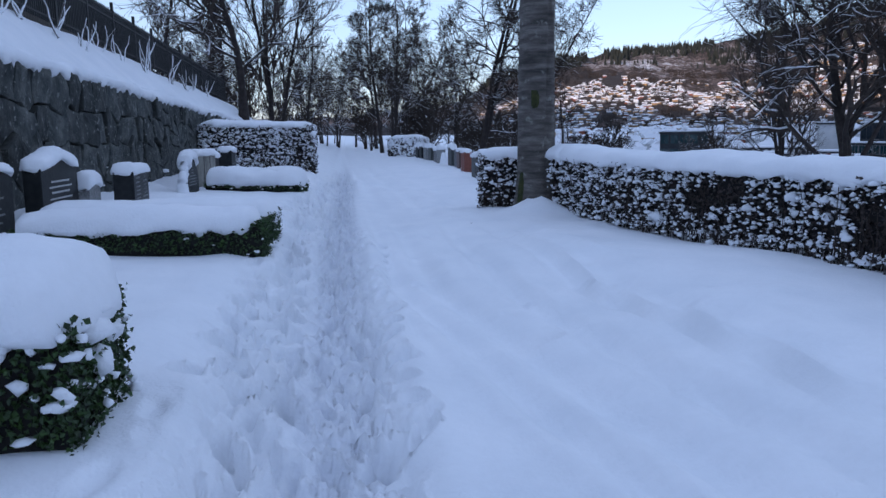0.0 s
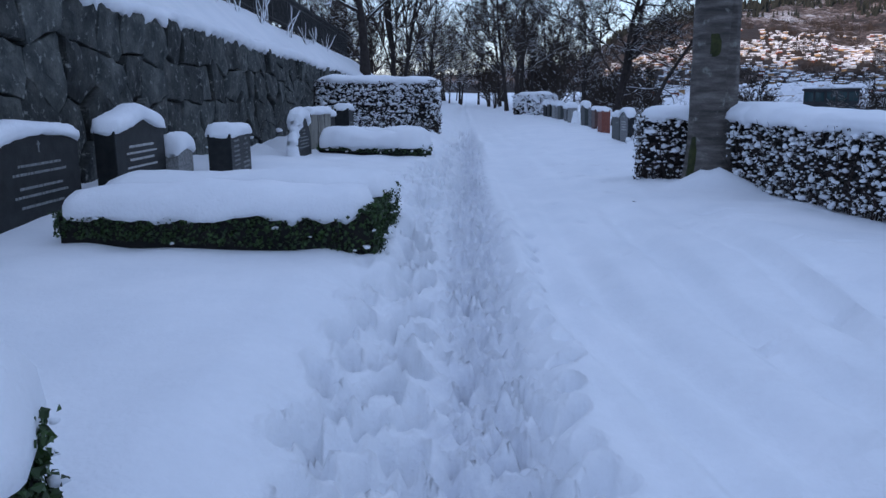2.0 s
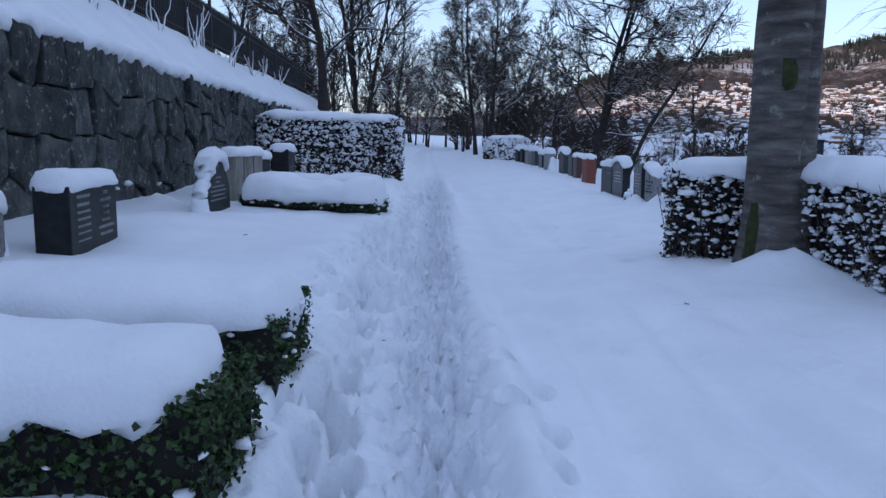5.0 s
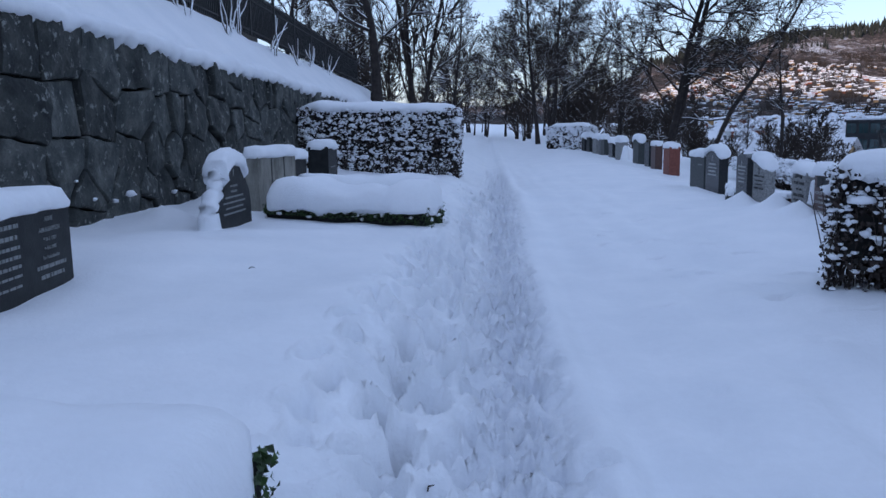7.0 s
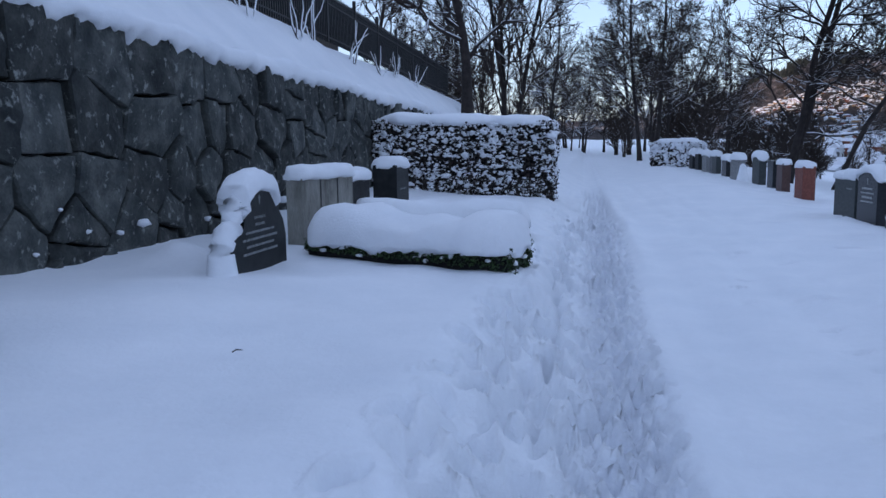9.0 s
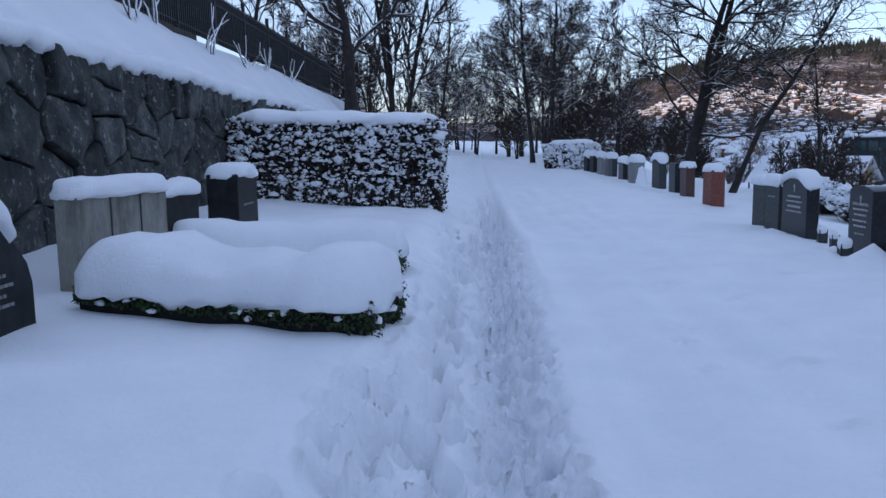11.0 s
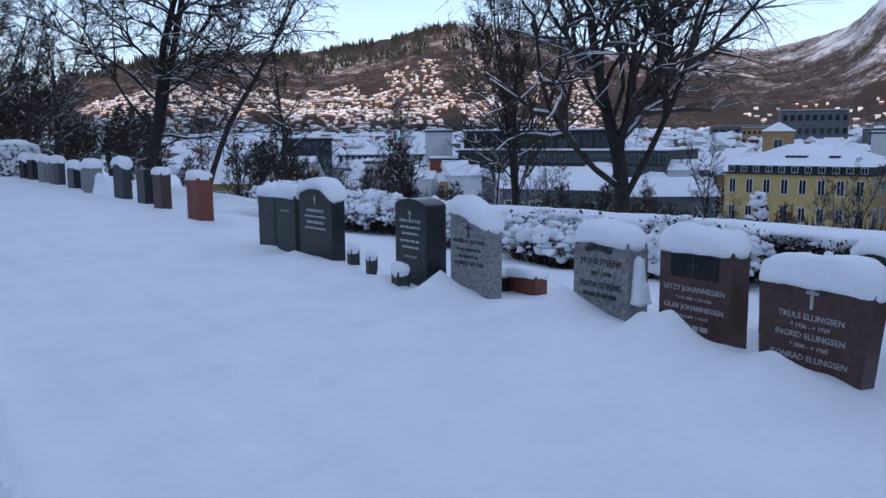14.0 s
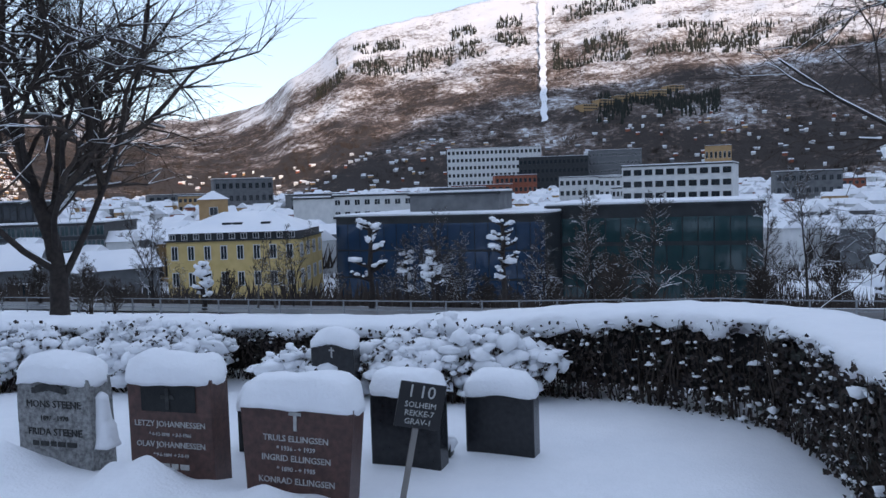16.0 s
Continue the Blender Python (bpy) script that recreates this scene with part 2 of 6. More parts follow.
def base_z(x, y):
    """The snow's broad shape: grave plots, trodden way, wide drive, the falling lawn and the valley."""
    x, y = np.asarray(x, float), np.asarray(y, float)
    left = 0.33 + 0.05 * np.clip(-x - 1.2, 0, 3.4)
    right = 0.05 + 0.06 * smooth_step(0.3, 2.6, x) + 0.03 * smooth_step(2.4, 4.0, x)
    z = right + (left - right) * smooth_step(-0.25, -1.0, x)
    z = z - (0.16 + 0.02 * np.clip(y - 9, 0, 14)) * smooth_step(4.7, 8.0, x)
    z = z - 0.06 * smooth_step(3.3, 4.3, x) * smooth_step(8.0, 10.0, y)
    z = z - 0.09 * smooth_step(3.6, 6.0, x) * smooth_step(7.5, 4.5, y)
    z = z + np.interp(x, (9.5, 20, 46, 58, 76, 112), (0, -2.6, -5.4, -6.4, -10.8, -15.4)) * smooth_step(-400, -60, -np.abs(y - 60) * 0.4)
    crest = 1.42 - 0.004 * np.clip(y - 10, 0, 60)
    bank = smooth_step(-4.75, -4.85, x) * (wall_top(y) - 0.35) + np.clip((-4.85 - x) / 1.45, 0, 1) * crest + 0.02 * np.clip(-x - 6.3, 0, 60)
    keep = smooth_step(85, 48, y)
    return z + bank * keep + (1 - keep) * 0.03 * np.clip(-x - 3, 0, 60)


def spread(lo, hi, step, far_lo, far_hi, grow=1.16):
    mid = list(np.arange(lo, hi + step / 2, step))
    out, d, v = [], step, lo
    while v > far_lo:
        d *= grow
        v -= d
        out.append(v)
    up, d, v = [], step, hi
    while v < far_hi:
        d *= grow
        v += d
        up.append(v)
    return np.array(out[::-1] + mid + up)


def build_ground():
    xs = spread(-1.25, 0.85, 0.020, -4500, 4500, 1.07)
    ys = spread(-6.5, 16.0, 0.027, -4500, 4500, 1.09)
    X, Y = np.meshgrid(xs, ys)
    Z = base_z(X, Y)
    rng = np.random.default_rng(5)
    # soft drifts
    for k in range(26):
        a, w = rng.uniform(0, 2 * np.pi), rng.uniform(0.5, 2.6)
        Z += 0.010 / np.sqrt(w) * np.sin((X * np.cos(a) + Y * np.sin(a)) * w + rng.uniform(0, 6.3)) * (np.abs(X) < 60)
    for k in range(40):
        a, w = rng.uniform(0, 2 * np.pi), rng.uniform(4.0, 13.0)
        Z += 0.013 / w * np.sin((X * np.cos(a) + Y * np.sin(a)) * w + rng.uniform(0, 6.3)) * (np.abs(X) < 9) * (np.abs(Y) < 30)
    px = path_x(Y)
    d = X - px
    lumps, churn = np.zeros_like(Z), np.zeros_like(Z)
    rows, cols = np.where((d > -1.3) & (d < 0.75) & (Y > -9) & (Y < 26))
    for i, j in zip(rows, cols):
        x, y = X[i, j], Y[i, j]
        if abs(d[i, j]) < 0.5:
            lumps[i, j] = noise.noise((x * 9, y * 8, 0)) * 0.45 + abs(noise.noise((x * 13, y * 11, 3))) * 1.1 + noise.noise((x * 27, y * 22, 6)) * 0.3 - 0.3
        churn[i, j] = noise.noise((x * 4.2, y * 3.4, 8)) * 0.6 + noise.noise((x * 9, y * 8, 1)) * 0.5
    Z += -0.075 * np.exp(-((d + 0.02 * np.sin(9 * Y) + 0.02 * np.sin(23 * Y + 1)) / 0.25) ** 6) + lumps * 0.15 * np.exp(-(d / 0.27) ** 6) + 0.035 * np.exp(-((d - 0.40) / 0.10) ** 2)
    Z += churn * 0.07 * smooth_step(-1.15, -0.75, d) * smooth_step(0.35, -0.2, d)
    # wheel ruts on the drive
    for c, wd, dp in ((0.72, 0.11, 0.085), (1.05, 0.15, 0.065), (1.75, 0.12, 0.085), (2.35, 0.12, 0.095), (2.75, 0.16, 0.07)):
        c2 = c + 0.05 * np.sin(Y * 0.31 + c * 3) + 0.17 * np.clip(0.3 - Y, 0, 9) - 0.03 * np.clip(Y - 6, 0, 40)
        e = X - c2
        Z += (-dp * np.exp(-(e / wd) ** 2) + dp * 0.5 * np.exp(-((np.abs(e) - wd * 1.7) / 0.09) ** 2)) * (Y < 30) * (0.25 + 0.75 * smooth_step(7, 0, Y))
    # footprints: beside the trodden line, a few strays and a dog's trail
    prints = []
    for k in range(640):
        y = rng.uniform(-7.4, 19)
        prints.append((float(path_x(y)) + rng.normal(0, 0.12), y, rng.normal(0, 0.5), rng.uniform(0.035, 0.06), rng.uniform(0.06, 0.12), rng.uniform(0.05, 0.12)))
    # single tracks of people who walked beside the packed line, and loose prints between them
    for off, start, stop, stride in ((-0.38, -7.2, 18.0, 0.30), (-0.52, -6.9, 17.0, 0.34), (-0.68, -7.1, 15.5, 0.36), (-0.86, -6.0, 12.0, 0.38), (-0.60, -6.5, 10.0, 0.31), (-0.45, 0.4, 16.0, 0.33)):
        y, foot = start, 1
        while y < stop:
            y += stride * rng.uniform(0.85, 1.15)
            foot = -foot
            wander = 0.10 * math.sin(y * 0.55 + off * 20)
            prints.append((float(path_x(y)) + off + wander + 0.055 * foot + rng.normal(0, 0.02), y, 0.12 * foot + rng.normal(0, 0.2), rng.uniform(0.045, 0.062), rng.uniform(0.10, 0.145), rng.uniform(0.11, 0.20)))
    for k in range(110):
        y = rng.uniform(-7.4, 18)
        prints.append((float(path_x(y)) - rng.uniform(0.28, 0.95) * rng.uniform(0.7, 1), y, rng.normal(0, 0.5), rng.uniform(0.045, 0.065), rng.uniform(0.08, 0.13), rng.uniform(0.08, 0.18)))
    y = -3.5
    while y < 3.0:
        y += rng.uniform(0.28, 0.42)
        prints.append((0.62 + 0.07 * math.sin(y * 9) + rng.normal(0, 0.05), y, rng.normal(0, 0.3), 0.05, 0.10, rng.uniform(0.09, 0.15)))
    for k in range(60):
        prints.append((rng.uniform(0.7, 3.6), rng.uniform(-2, 14), rng.uniform(0, 3), 0.045, 0.08, rng.uniform(0.03, 0.07)))
    for k in range(16):
        y0, x0 = rng.uniform(0.6, 11.5), rng.uniform(-0.62, -0.35)
        prints.append((x0, y0, rng.uniform(0, 3), 0.10, 0.15, rng.uniform(0.07, 0.11)))
    for x, y, a, rx, ry, dp in prints:
        i0, i1 = np.searchsorted(ys, (y - 0.5, y + 0.5))
        j0, j1 = np.searchsorted(xs, (x - 0.5, x + 0.5))
        if i1 <= i0 or j1 <= j0:
            continue
        u, v = X[i0:i1, j0:j1] - x, Y[i0:i1, j0:j1] - y
        uu, vv = u * math.cos(a) + v * math.sin(a), -u * math.sin(a) + v * math.cos(a)
        q = np.sqrt((uu / rx) ** 2 + (vv / ry) ** 2)
        Z[i0:i1, j0:j1] += -dp / (1 + q ** 7) + 0.2 * dp * np.exp(-((q - 1.5) / 0.3) ** 2)
    for y0, y1 in ((-4.3, -2.9), (1.0, 2.1), (3.0, 3.9), (10.4, 11.6), (12.7, 13.7)):
        lift = smooth_step(-0.30, -0.52, X) * smooth_step(-1.3, -0.9, X) * smooth_step(y0 - 0.35, y0 + 0.05, Y) * smooth_step(y1 + 0.35, y1 - 0.05, Y)
        Z = np.where(Z < 0.30, Z + (0.30 - Z) * lift * 0.85, Z)
    # drifts against the grave rows, and the mound round the big trunk
    Z += 0.24 * np.exp(-(((X - 3.55) / 0.42) ** 2 + ((Y - 6.52) / 0.36) ** 2)) * (1 + 0.25 * np.sin(9 * X) * np.sin(11 * Y))
    for y, x, h in DRIFTS:
        q = np.sqrt(((X - x + 0.10) / 0.25) ** 2 + ((Y - y) / 0.27) ** 2)
        Z += 0.85 * h * np.exp(-q ** 1.5) * (1 + 0.25 * np.sin(17 * X + 9 * y) * np.sin(19 * Y + 2))
    nx, ny = len(xs), len(ys)
    verts = np.stack([X.ravel(), Y.ravel(), Z.ravel()], 1)
    i = np.arange(nx * ny).reshape(ny, nx)
    faces = np.stack([i[:-1, :-1].ravel(), i[:-1, 1:].ravel(), i[1:, 1:].ravel(), i[1:, :-1].ravel()], 1)
    me = bpy.data.meshes.new("ground")
    me.vertices.add(len(verts))
    me.vertices.foreach_set("co", verts.ravel())
    me.loops.add(faces.size)
    me.loops.foreach_set("vertex_index", faces.ravel())
    me.polygons.add(len(faces))
    me.polygons.foreach_set("loop_start", np.arange(0, faces.size, 4))
    me.polygons.foreach_set("use_smooth", np.ones(len(faces), bool))
    me.materials.append(GROUND_SNOW)
    me.update(calc_edges=True)
    me.validate()
    ob = new("ground", me)
    tagged(ob, "snow covered ground with a trodden footpath and faint wheel ruts", "ground", kind="structure")


DRIFTS = ((12.90, 4.18, 0.33), (12.02, 4.14, 0.32), (11.24, 4.12, 0.18), (14.4, 4.12, 0.28), (15.25, 4.1, 0.16), (13.55, 4.2, 0.10), (17.4, 4.2, 0.12), (18.6, 4.2, 0.12), (22.5, 4.4, 0.15), (10.0, -3.3, 0.10), (10.3, -3.65, 0.22), (6.9, -2.8, 0.06))
build_ground()


def gz(x, y):
    return float(base_z(x, y))


# ---- snow that lies along an edge: a lumpy rounded bar ----
def snow_bar(pts, half, thick, seed=0, ragged=0.05, lump=0.05, step=0.09, ring=16, over=0.03, end=0.8):
    """Snow on top of a run of points (x, y, z of the top it lies on); half its width, thick its height."""
    P = [Vector(p) for p in pts]
    run, acc = [P[0]], 0.0
    for a, b in zip(P, P[1:]):
        n = max(1, int((b - a).length / step))
        run += [a.lerp(b, (k + 1) / n) for k in range(n)]
    N = len(run)
    verts, faces = [], []
    total = sum((b - a).length for a, b in zip(run, run[1:]))
    s = 0.0
    for k, p in enumerate(run):
        q, r = run[max(0, k - 1)], run[min(N - 1, k + 1)]
        t = (r - q).normalized()
        side = Vector((t.y, -t.x, 0)).normalized()
        if k:
            s += (run[k] - run[k - 1]).length
        e = min(1.0, min(s, total - s) / max(0.02, min(half * end, total * 0.3)))
        e = math.sqrt(max(0.0, 1 - (1 - e) ** 2)) * 0.93 + 0.07
        w0 = noise.noise((seed * 7.1 + s * 0.9, seed, 0.3))
        for j in range(ring):
            a = 2 * math.pi * j / ring
            c, sn = math.cos(a), math.sin(a)
            u = math.copysign(abs(c) ** 0.62, c) * (half + over)
            v = math.copysign(abs(sn) ** (0.8 if sn > 0 else 0.55), sn)
            f = noise.noise((seed + s * 3.1, c * 1.3 + seed * 3, sn * 1.3))
            g = noise.noise((seed + s * 11, c * 4 + seed, sn * 4))
            if v > 0:
                h = v * thick * (0.86 + 0.35 * w0 + 0.18 * f) * e
            else:
                h = v * (ragged * (1.2 + 1.6 * f + 1.5 * g) + 0.015)
            u *= (1 + lump * (1.5 * f + 0.8 * g)) * (0.35 + 0.65 * e)
            h += lump * 0.12 * g
            verts.append(p + side * u + Vector((0, 0, h)))
        if k:
            b0, b1 = (k - 1) * ring, k * ring
            faces += [(b0 + j, b0 + (j + 1) % ring, b1 + (j + 1) % ring, b1 + j) for j in range(ring)]
    faces += [tuple(range(ring))[::-1], tuple(range((N - 1) * ring, N * ring))]
    return verts, faces


# ---- hedges ----
def leaf_cloud(rng, origins, normals, size, spread_out=0.9, fold=0.25):
    """Small folded leaves, each four corners."""
    n = len(origins)
    a = rng.normal(size=(n, 3)) * spread_out + normals
    a /= np.linalg.norm(a, axis=1)[:, None]
    b = np.cross(a, rng.normal(size=(n, 3)))
    b /= np.linalg.norm(b, axis=1)[:, None]
    c = np.cross(a, b)
    L = size * rng.uniform(0.6, 1.35, n)[:, None]
    tip, left, right = b * L, c * L * 0.42 + a * L * fold, -c * L * 0.42 + a * L * fold
    v = np.stack([origins - tip * 0.5, origins + left, origins + tip * 0.5, origins + right], 1).reshape(-1, 3)
    i = np.arange(n)[:, None] * 4
    return v, (i + np.array([[0, 1, 2, 3]]))


def face_points(rng, run, half, z0f, z1f, n, jitter):
    """Random points on the two sides and ends of a run of hedge, with outward normals."""
    P = np.array([(p[0], p[1]) for p in run], float)
    seg = np.linalg.norm(np.diff(P, axis=0), axis=1)
    cum = np.r_[0, np.cumsum(seg)]
    s = rng.uniform(0, cum[-1], n)
    k = np.clip(np.searchsorted(cum, s) - 1, 0, len(seg) - 1)
    f = ((s - cum[k]) / seg[k])[:, None]
    c = P[k] * (1 - f) + P[k + 1] * f
    t = (P[k + 1] - P[k]) / seg[k][:, None]
    side = np.stack([t[:, 1], -t[:, 0]], 1)
    sgn = rng.choice((-1.0, 1.0), n)[:, None]
    ends = rng.random(n) < (2 * half) / (cum[-1] + 2 * half) * 1.1
    which = rng.random(n) < 0.5
    endp = np.where(which[:, None], P[0], P[-1])
    endt = np.where(which[:, None], -(P[1] - P[0]) / seg[0], (P[-1] - P[-2]) / seg[-1])
    ends_side = np.stack([endt[:, 1], -endt[:, 0]], 1)
    pos = np.where(ends[:, None], endp + ends_side * rng.uniform(-half, half, n)[:, None], c + side * sgn * half)
    nrm = np.where(ends[:, None], endt, side * sgn)
    u = rng.random(n)
    z0 = np.array([z0f(x, y) for x, y in pos])
    z1 = np.array([z1f(x, y) for x, y in pos])
    z = z0 + (z1 - z0) * u
    pos = pos + nrm * (rng.normal(0, jitter, n) - jitter * 0.5)[:, None]
    return np.c_[pos, z], np.c_[nrm, np.zeros(n)], u


BLOB_V, BLOB_F = None, None


def blobs(rng, centers, size, flat=0.6, normals=None):
    """Irregular little lumps of snow."""
    global BLOB_V, BLOB_F
    if BLOB_V is None:
        bm = bmesh.new()
        bmesh.ops.create_icosphere(bm, subdivisions=1, radius=1)
        BLOB_V = np.array([v.co[:] for v in bm.verts])
        BLOB_F = np.array([[v.index for v in f.verts] for f in bm.faces])
        bm.free()
    n = len(centers)
    if n == 0:
        return np.zeros((0, 3)), np.zeros((0, 3), int)
    s = size * np.exp(rng.normal(-0.15, 0.42, n))[:, None, None]
    sc = rng.uniform(0.6, 1.3, (n, 1, 3)) * np.array([1, 1, flat])
    rough = 1 + rng.normal(0, 0.22, (n, len(BLOB_V), 1))
    v = centers[:, None, :] + BLOB_V[None] * s * sc * rough
    f = BLOB_F[None] + (np.arange(n) * len(BLOB_V))[:, None, None]
    return v.reshape(-1, 3), f.reshape(-1, 3)


def tube_mesh(lines, sides=4):
    """Tapered tubes: each line a list of (point, radius)."""
    verts, faces = [], []
    for ln in lines:
        base = len(verts)
        for k, (p, r) in enumerate(ln):
            q, w = ln[max(0, k - 1)][0], ln[min(len(ln) - 1, k + 1)][0]
            t = (w - q).normalized()
            a = t.cross(Vector((0.31, 0.17, 0.93))).normalized()
            if a.length < 0.5:
                a = Vector((1, 0, 0))
            b = t.cross(a)
            for j in range(sides):
                g = 2 * math.pi * j / sides
                verts.append(p + (a * math.cos(g) + b * math.sin(g)) * r)
            if k:
                for j in range(sides):
                    faces.append((base + (k - 1) * sides + j, base + (k - 1) * sides + (j + 1) % sides, base + k * sides + (j + 1) % sides, base + k * sides + j))
    return verts, faces


def hedge(name, run, half, z0f, z1f, snow, leaves, leaf_size, lumps, lump_size, leaf_mat, label, seed, stems=0, jitter=0.035, snow_half=None, snow_ragged=0.05, lump_top=1.0, core=0.82, leaf_label="", group="", short=0.0):
    rng = np.random.default_rng(seed)
    cx, cy = run[len(run) // 2][0], run[len(run) // 2][1]
    h = empty(name, Matrix.Identity(4), label, "hedge", group)
    # dark inner body: near-black fill standing in for shade between the leaves
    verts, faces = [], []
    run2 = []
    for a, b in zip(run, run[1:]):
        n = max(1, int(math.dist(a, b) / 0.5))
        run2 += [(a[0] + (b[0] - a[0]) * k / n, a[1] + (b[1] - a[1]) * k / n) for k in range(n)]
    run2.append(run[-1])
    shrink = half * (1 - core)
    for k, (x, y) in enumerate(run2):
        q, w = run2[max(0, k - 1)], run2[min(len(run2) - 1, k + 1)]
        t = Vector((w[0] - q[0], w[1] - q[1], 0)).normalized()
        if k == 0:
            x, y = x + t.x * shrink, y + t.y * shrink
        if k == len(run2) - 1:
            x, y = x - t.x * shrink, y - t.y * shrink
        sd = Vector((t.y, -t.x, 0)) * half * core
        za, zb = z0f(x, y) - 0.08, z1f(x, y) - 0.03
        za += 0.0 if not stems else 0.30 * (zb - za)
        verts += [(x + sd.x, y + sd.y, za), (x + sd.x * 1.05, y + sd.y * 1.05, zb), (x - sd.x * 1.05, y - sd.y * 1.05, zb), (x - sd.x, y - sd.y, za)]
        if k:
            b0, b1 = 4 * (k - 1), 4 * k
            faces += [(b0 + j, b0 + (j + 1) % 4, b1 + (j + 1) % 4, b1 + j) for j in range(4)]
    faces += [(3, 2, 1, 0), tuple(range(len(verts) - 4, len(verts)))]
    tagged(part("core", (verts, faces), HEDGE_INNER_SHADE, h), kind="stuff")
    o, nr, u = face_points(rng, run, half, z0f, z1f, leaves, jitter)
    v, f = leaf_cloud(rng, o, nr, leaf_size)
    tagged(part("foliage", (v.tolist(), f.tolist()), leaf_mat, h, leaf_label), kind="stuff")
    if short > 0.02:
        n_top = leaves // 5
        q = rng.random(n_top)
        ends_x = run[-1][0] - 0.75 * q ** 1.5 * 0.6
        tx = np.c_[ends_x, run[-1][1] + rng.uniform(-half, half, n_top), z1f(0, 0) + rng.normal(-0.015, 0.02, n_top)]
        v, f = leaf_cloud(rng, tx, np.tile((0, 0, 1.0), (n_top, 1)), leaf_size)
        tagged(part("top_foliage", (v.tolist(), f.tolist()), leaf_mat, h, leaf_label), kind="stuff")
    o, nr, u = face_points(rng, run, half, z0f, z1f, lumps, jitter * 0.6)
    keep = rng.random(len(o)) < 0.35 + 0.65 * u * lump_top
    patch = np.array([noise.noise((p[0] * 1.7 + seed, p[1] * 1.7, p[2] * 2.3)) for p in o])
    keep &= patch > -0.42
    v, f = blobs(rng, o[keep] + nr[keep] * 0.012, lump_size, 0.62)
    tagged(part("clinging_snow", (v.tolist(), f.tolist()), SNOW, h, "clinging snow", smooth=True), kind="stuff")
    if stems:
        lines = []
        o, nr, u = face_points(rng, run, half * 0.95, z0f, z1f, stems, 0.02)
        for p, n_ in zip(o, nr):
            z0, z1 = z0f(p[0], p[1]) - 0.05, z1f(p[0], p[1])
            a = Vector((p[0] - n_[0] * rng.uniform(0.05, 0.3) * half, p[1] - n_[1] * rng.uniform(0.05, 0.3) * half, z0))
            hgt = (z1 - z0) * rng.uniform(0.55, 1.0)
            w1 = Vector((rng.normal(0, 0.07), rng.normal(0, 0.07), hgt * 0.5))
            w2 = w1 + Vector((rng.normal(0, 0.08) + n_[0] * 0.04, rng.normal(0, 0.08) + n_[1] * 0.04, hgt * 0.5))
            r = rng.uniform(0.004, 0.011)
            lines.append([(a, r), (a + w1, r * 0.8), (a + w2, r * 0.4)])
        tagged(part("brushwood", tube_mesh(lines, 4), TWIG, h), kind="stuff")
    if snow:
        top = [(x, y, z1f(x, y) - 0.02) for x, y in run2]
        ext = list(top)
        if short:
            ext[-1] = (ext[-1][0] - short, ext[-1][1], ext[-1][2])
        part("snow_cap", snow_bar(ext, snow_half or half, snow, seed, snow_ragged, 0.07, 0.08, 18, 0.03, 0.4 if short else 0.8), SNOW, h, "thick cap of fresh snow", smooth=True)
    return h


def flat_top(z):
    return lambda x, y: z


# low clipped box hedges round the grave plots
BOXES = (
    ("near", [(-3.3, -3.55), (-0.80, -3.55)], 0.40, 0.82, 0.28, 13000, 420),
    ("a", [(-3.05, 1.60), (-0.56, 1.52)], 0.32, 0.62, 0.22, 6500, 60),
    ("b", [(-3.3, 2.92), (-0.58, 2.86)], 0.38, 0.62, 0.22, 5200, 90),
    ("c", [(-2.75, 11.45), (-0.66, 10.95)], 0.33, 0.52, 0.40, 4200, 120),
    ("d", [(-2.9, 13.2), (-0.78, 13.2)], 0.28, 0.52, 0.32, 3200, 60),
)
for k, (nm, run, half, top, snow, leaves, lumps) in enumerate(BOXES):
    hedge("box_hedge", run, half, lambda x, y: max(0.27, gz(x, y)), flat_top(top), snow, leaves, 0.030, lumps, 0.040 if nm == "near" else 0.030, BOX_LEAF,
          "low clipped green box hedge bordering a grave, capped with thick snow", 20 + k, jitter=0.02, snow_half=half + (0.09, 0.02, 0.06, 0.10, 0.08)[k], snow_ragged=0.045, core=0.93, short=(-0.05, 0.06, -0.02, -0.05, -0.05)[k], group="box hedges of the graves")

# the tall hedge that stands out from the wall
hedge("tall_hedge", [(-4.35, 20.2), (-0.75, 20.2)], 0.62, gz, lambda x, y: 1.86 - 0.02 * (x + 2), 0.20, 17000, 0.055, 7500, 0.034, HEDGE_LEAF,
      "tall clipped hedge with dark leaves, flecked and capped with snow", 31, stems=260, snow_half=0.66)
# hedges of the lower section: one along the drive, one bounding the lawn with stones
hedge("drive_hedge", [(2.85, 8.0), (3.75, 7.6), (4.3, 6.5), (4.5, 5.1), (5.0, 3.0), (5.75, 0.6), (6.6, -2.2), (7.1, -4.5)], 0.36, gz,
      lambda x, y: 1.10 + 0.012 * (min(y, 8) - 8), 0.22, 30000, 0.042, 16000, 0.027, HEDGE_LEAF, "long clipped leafless hedge beside the drive, full of snow", 32, stems=900, snow_half=0.42, lump_top=0.6)
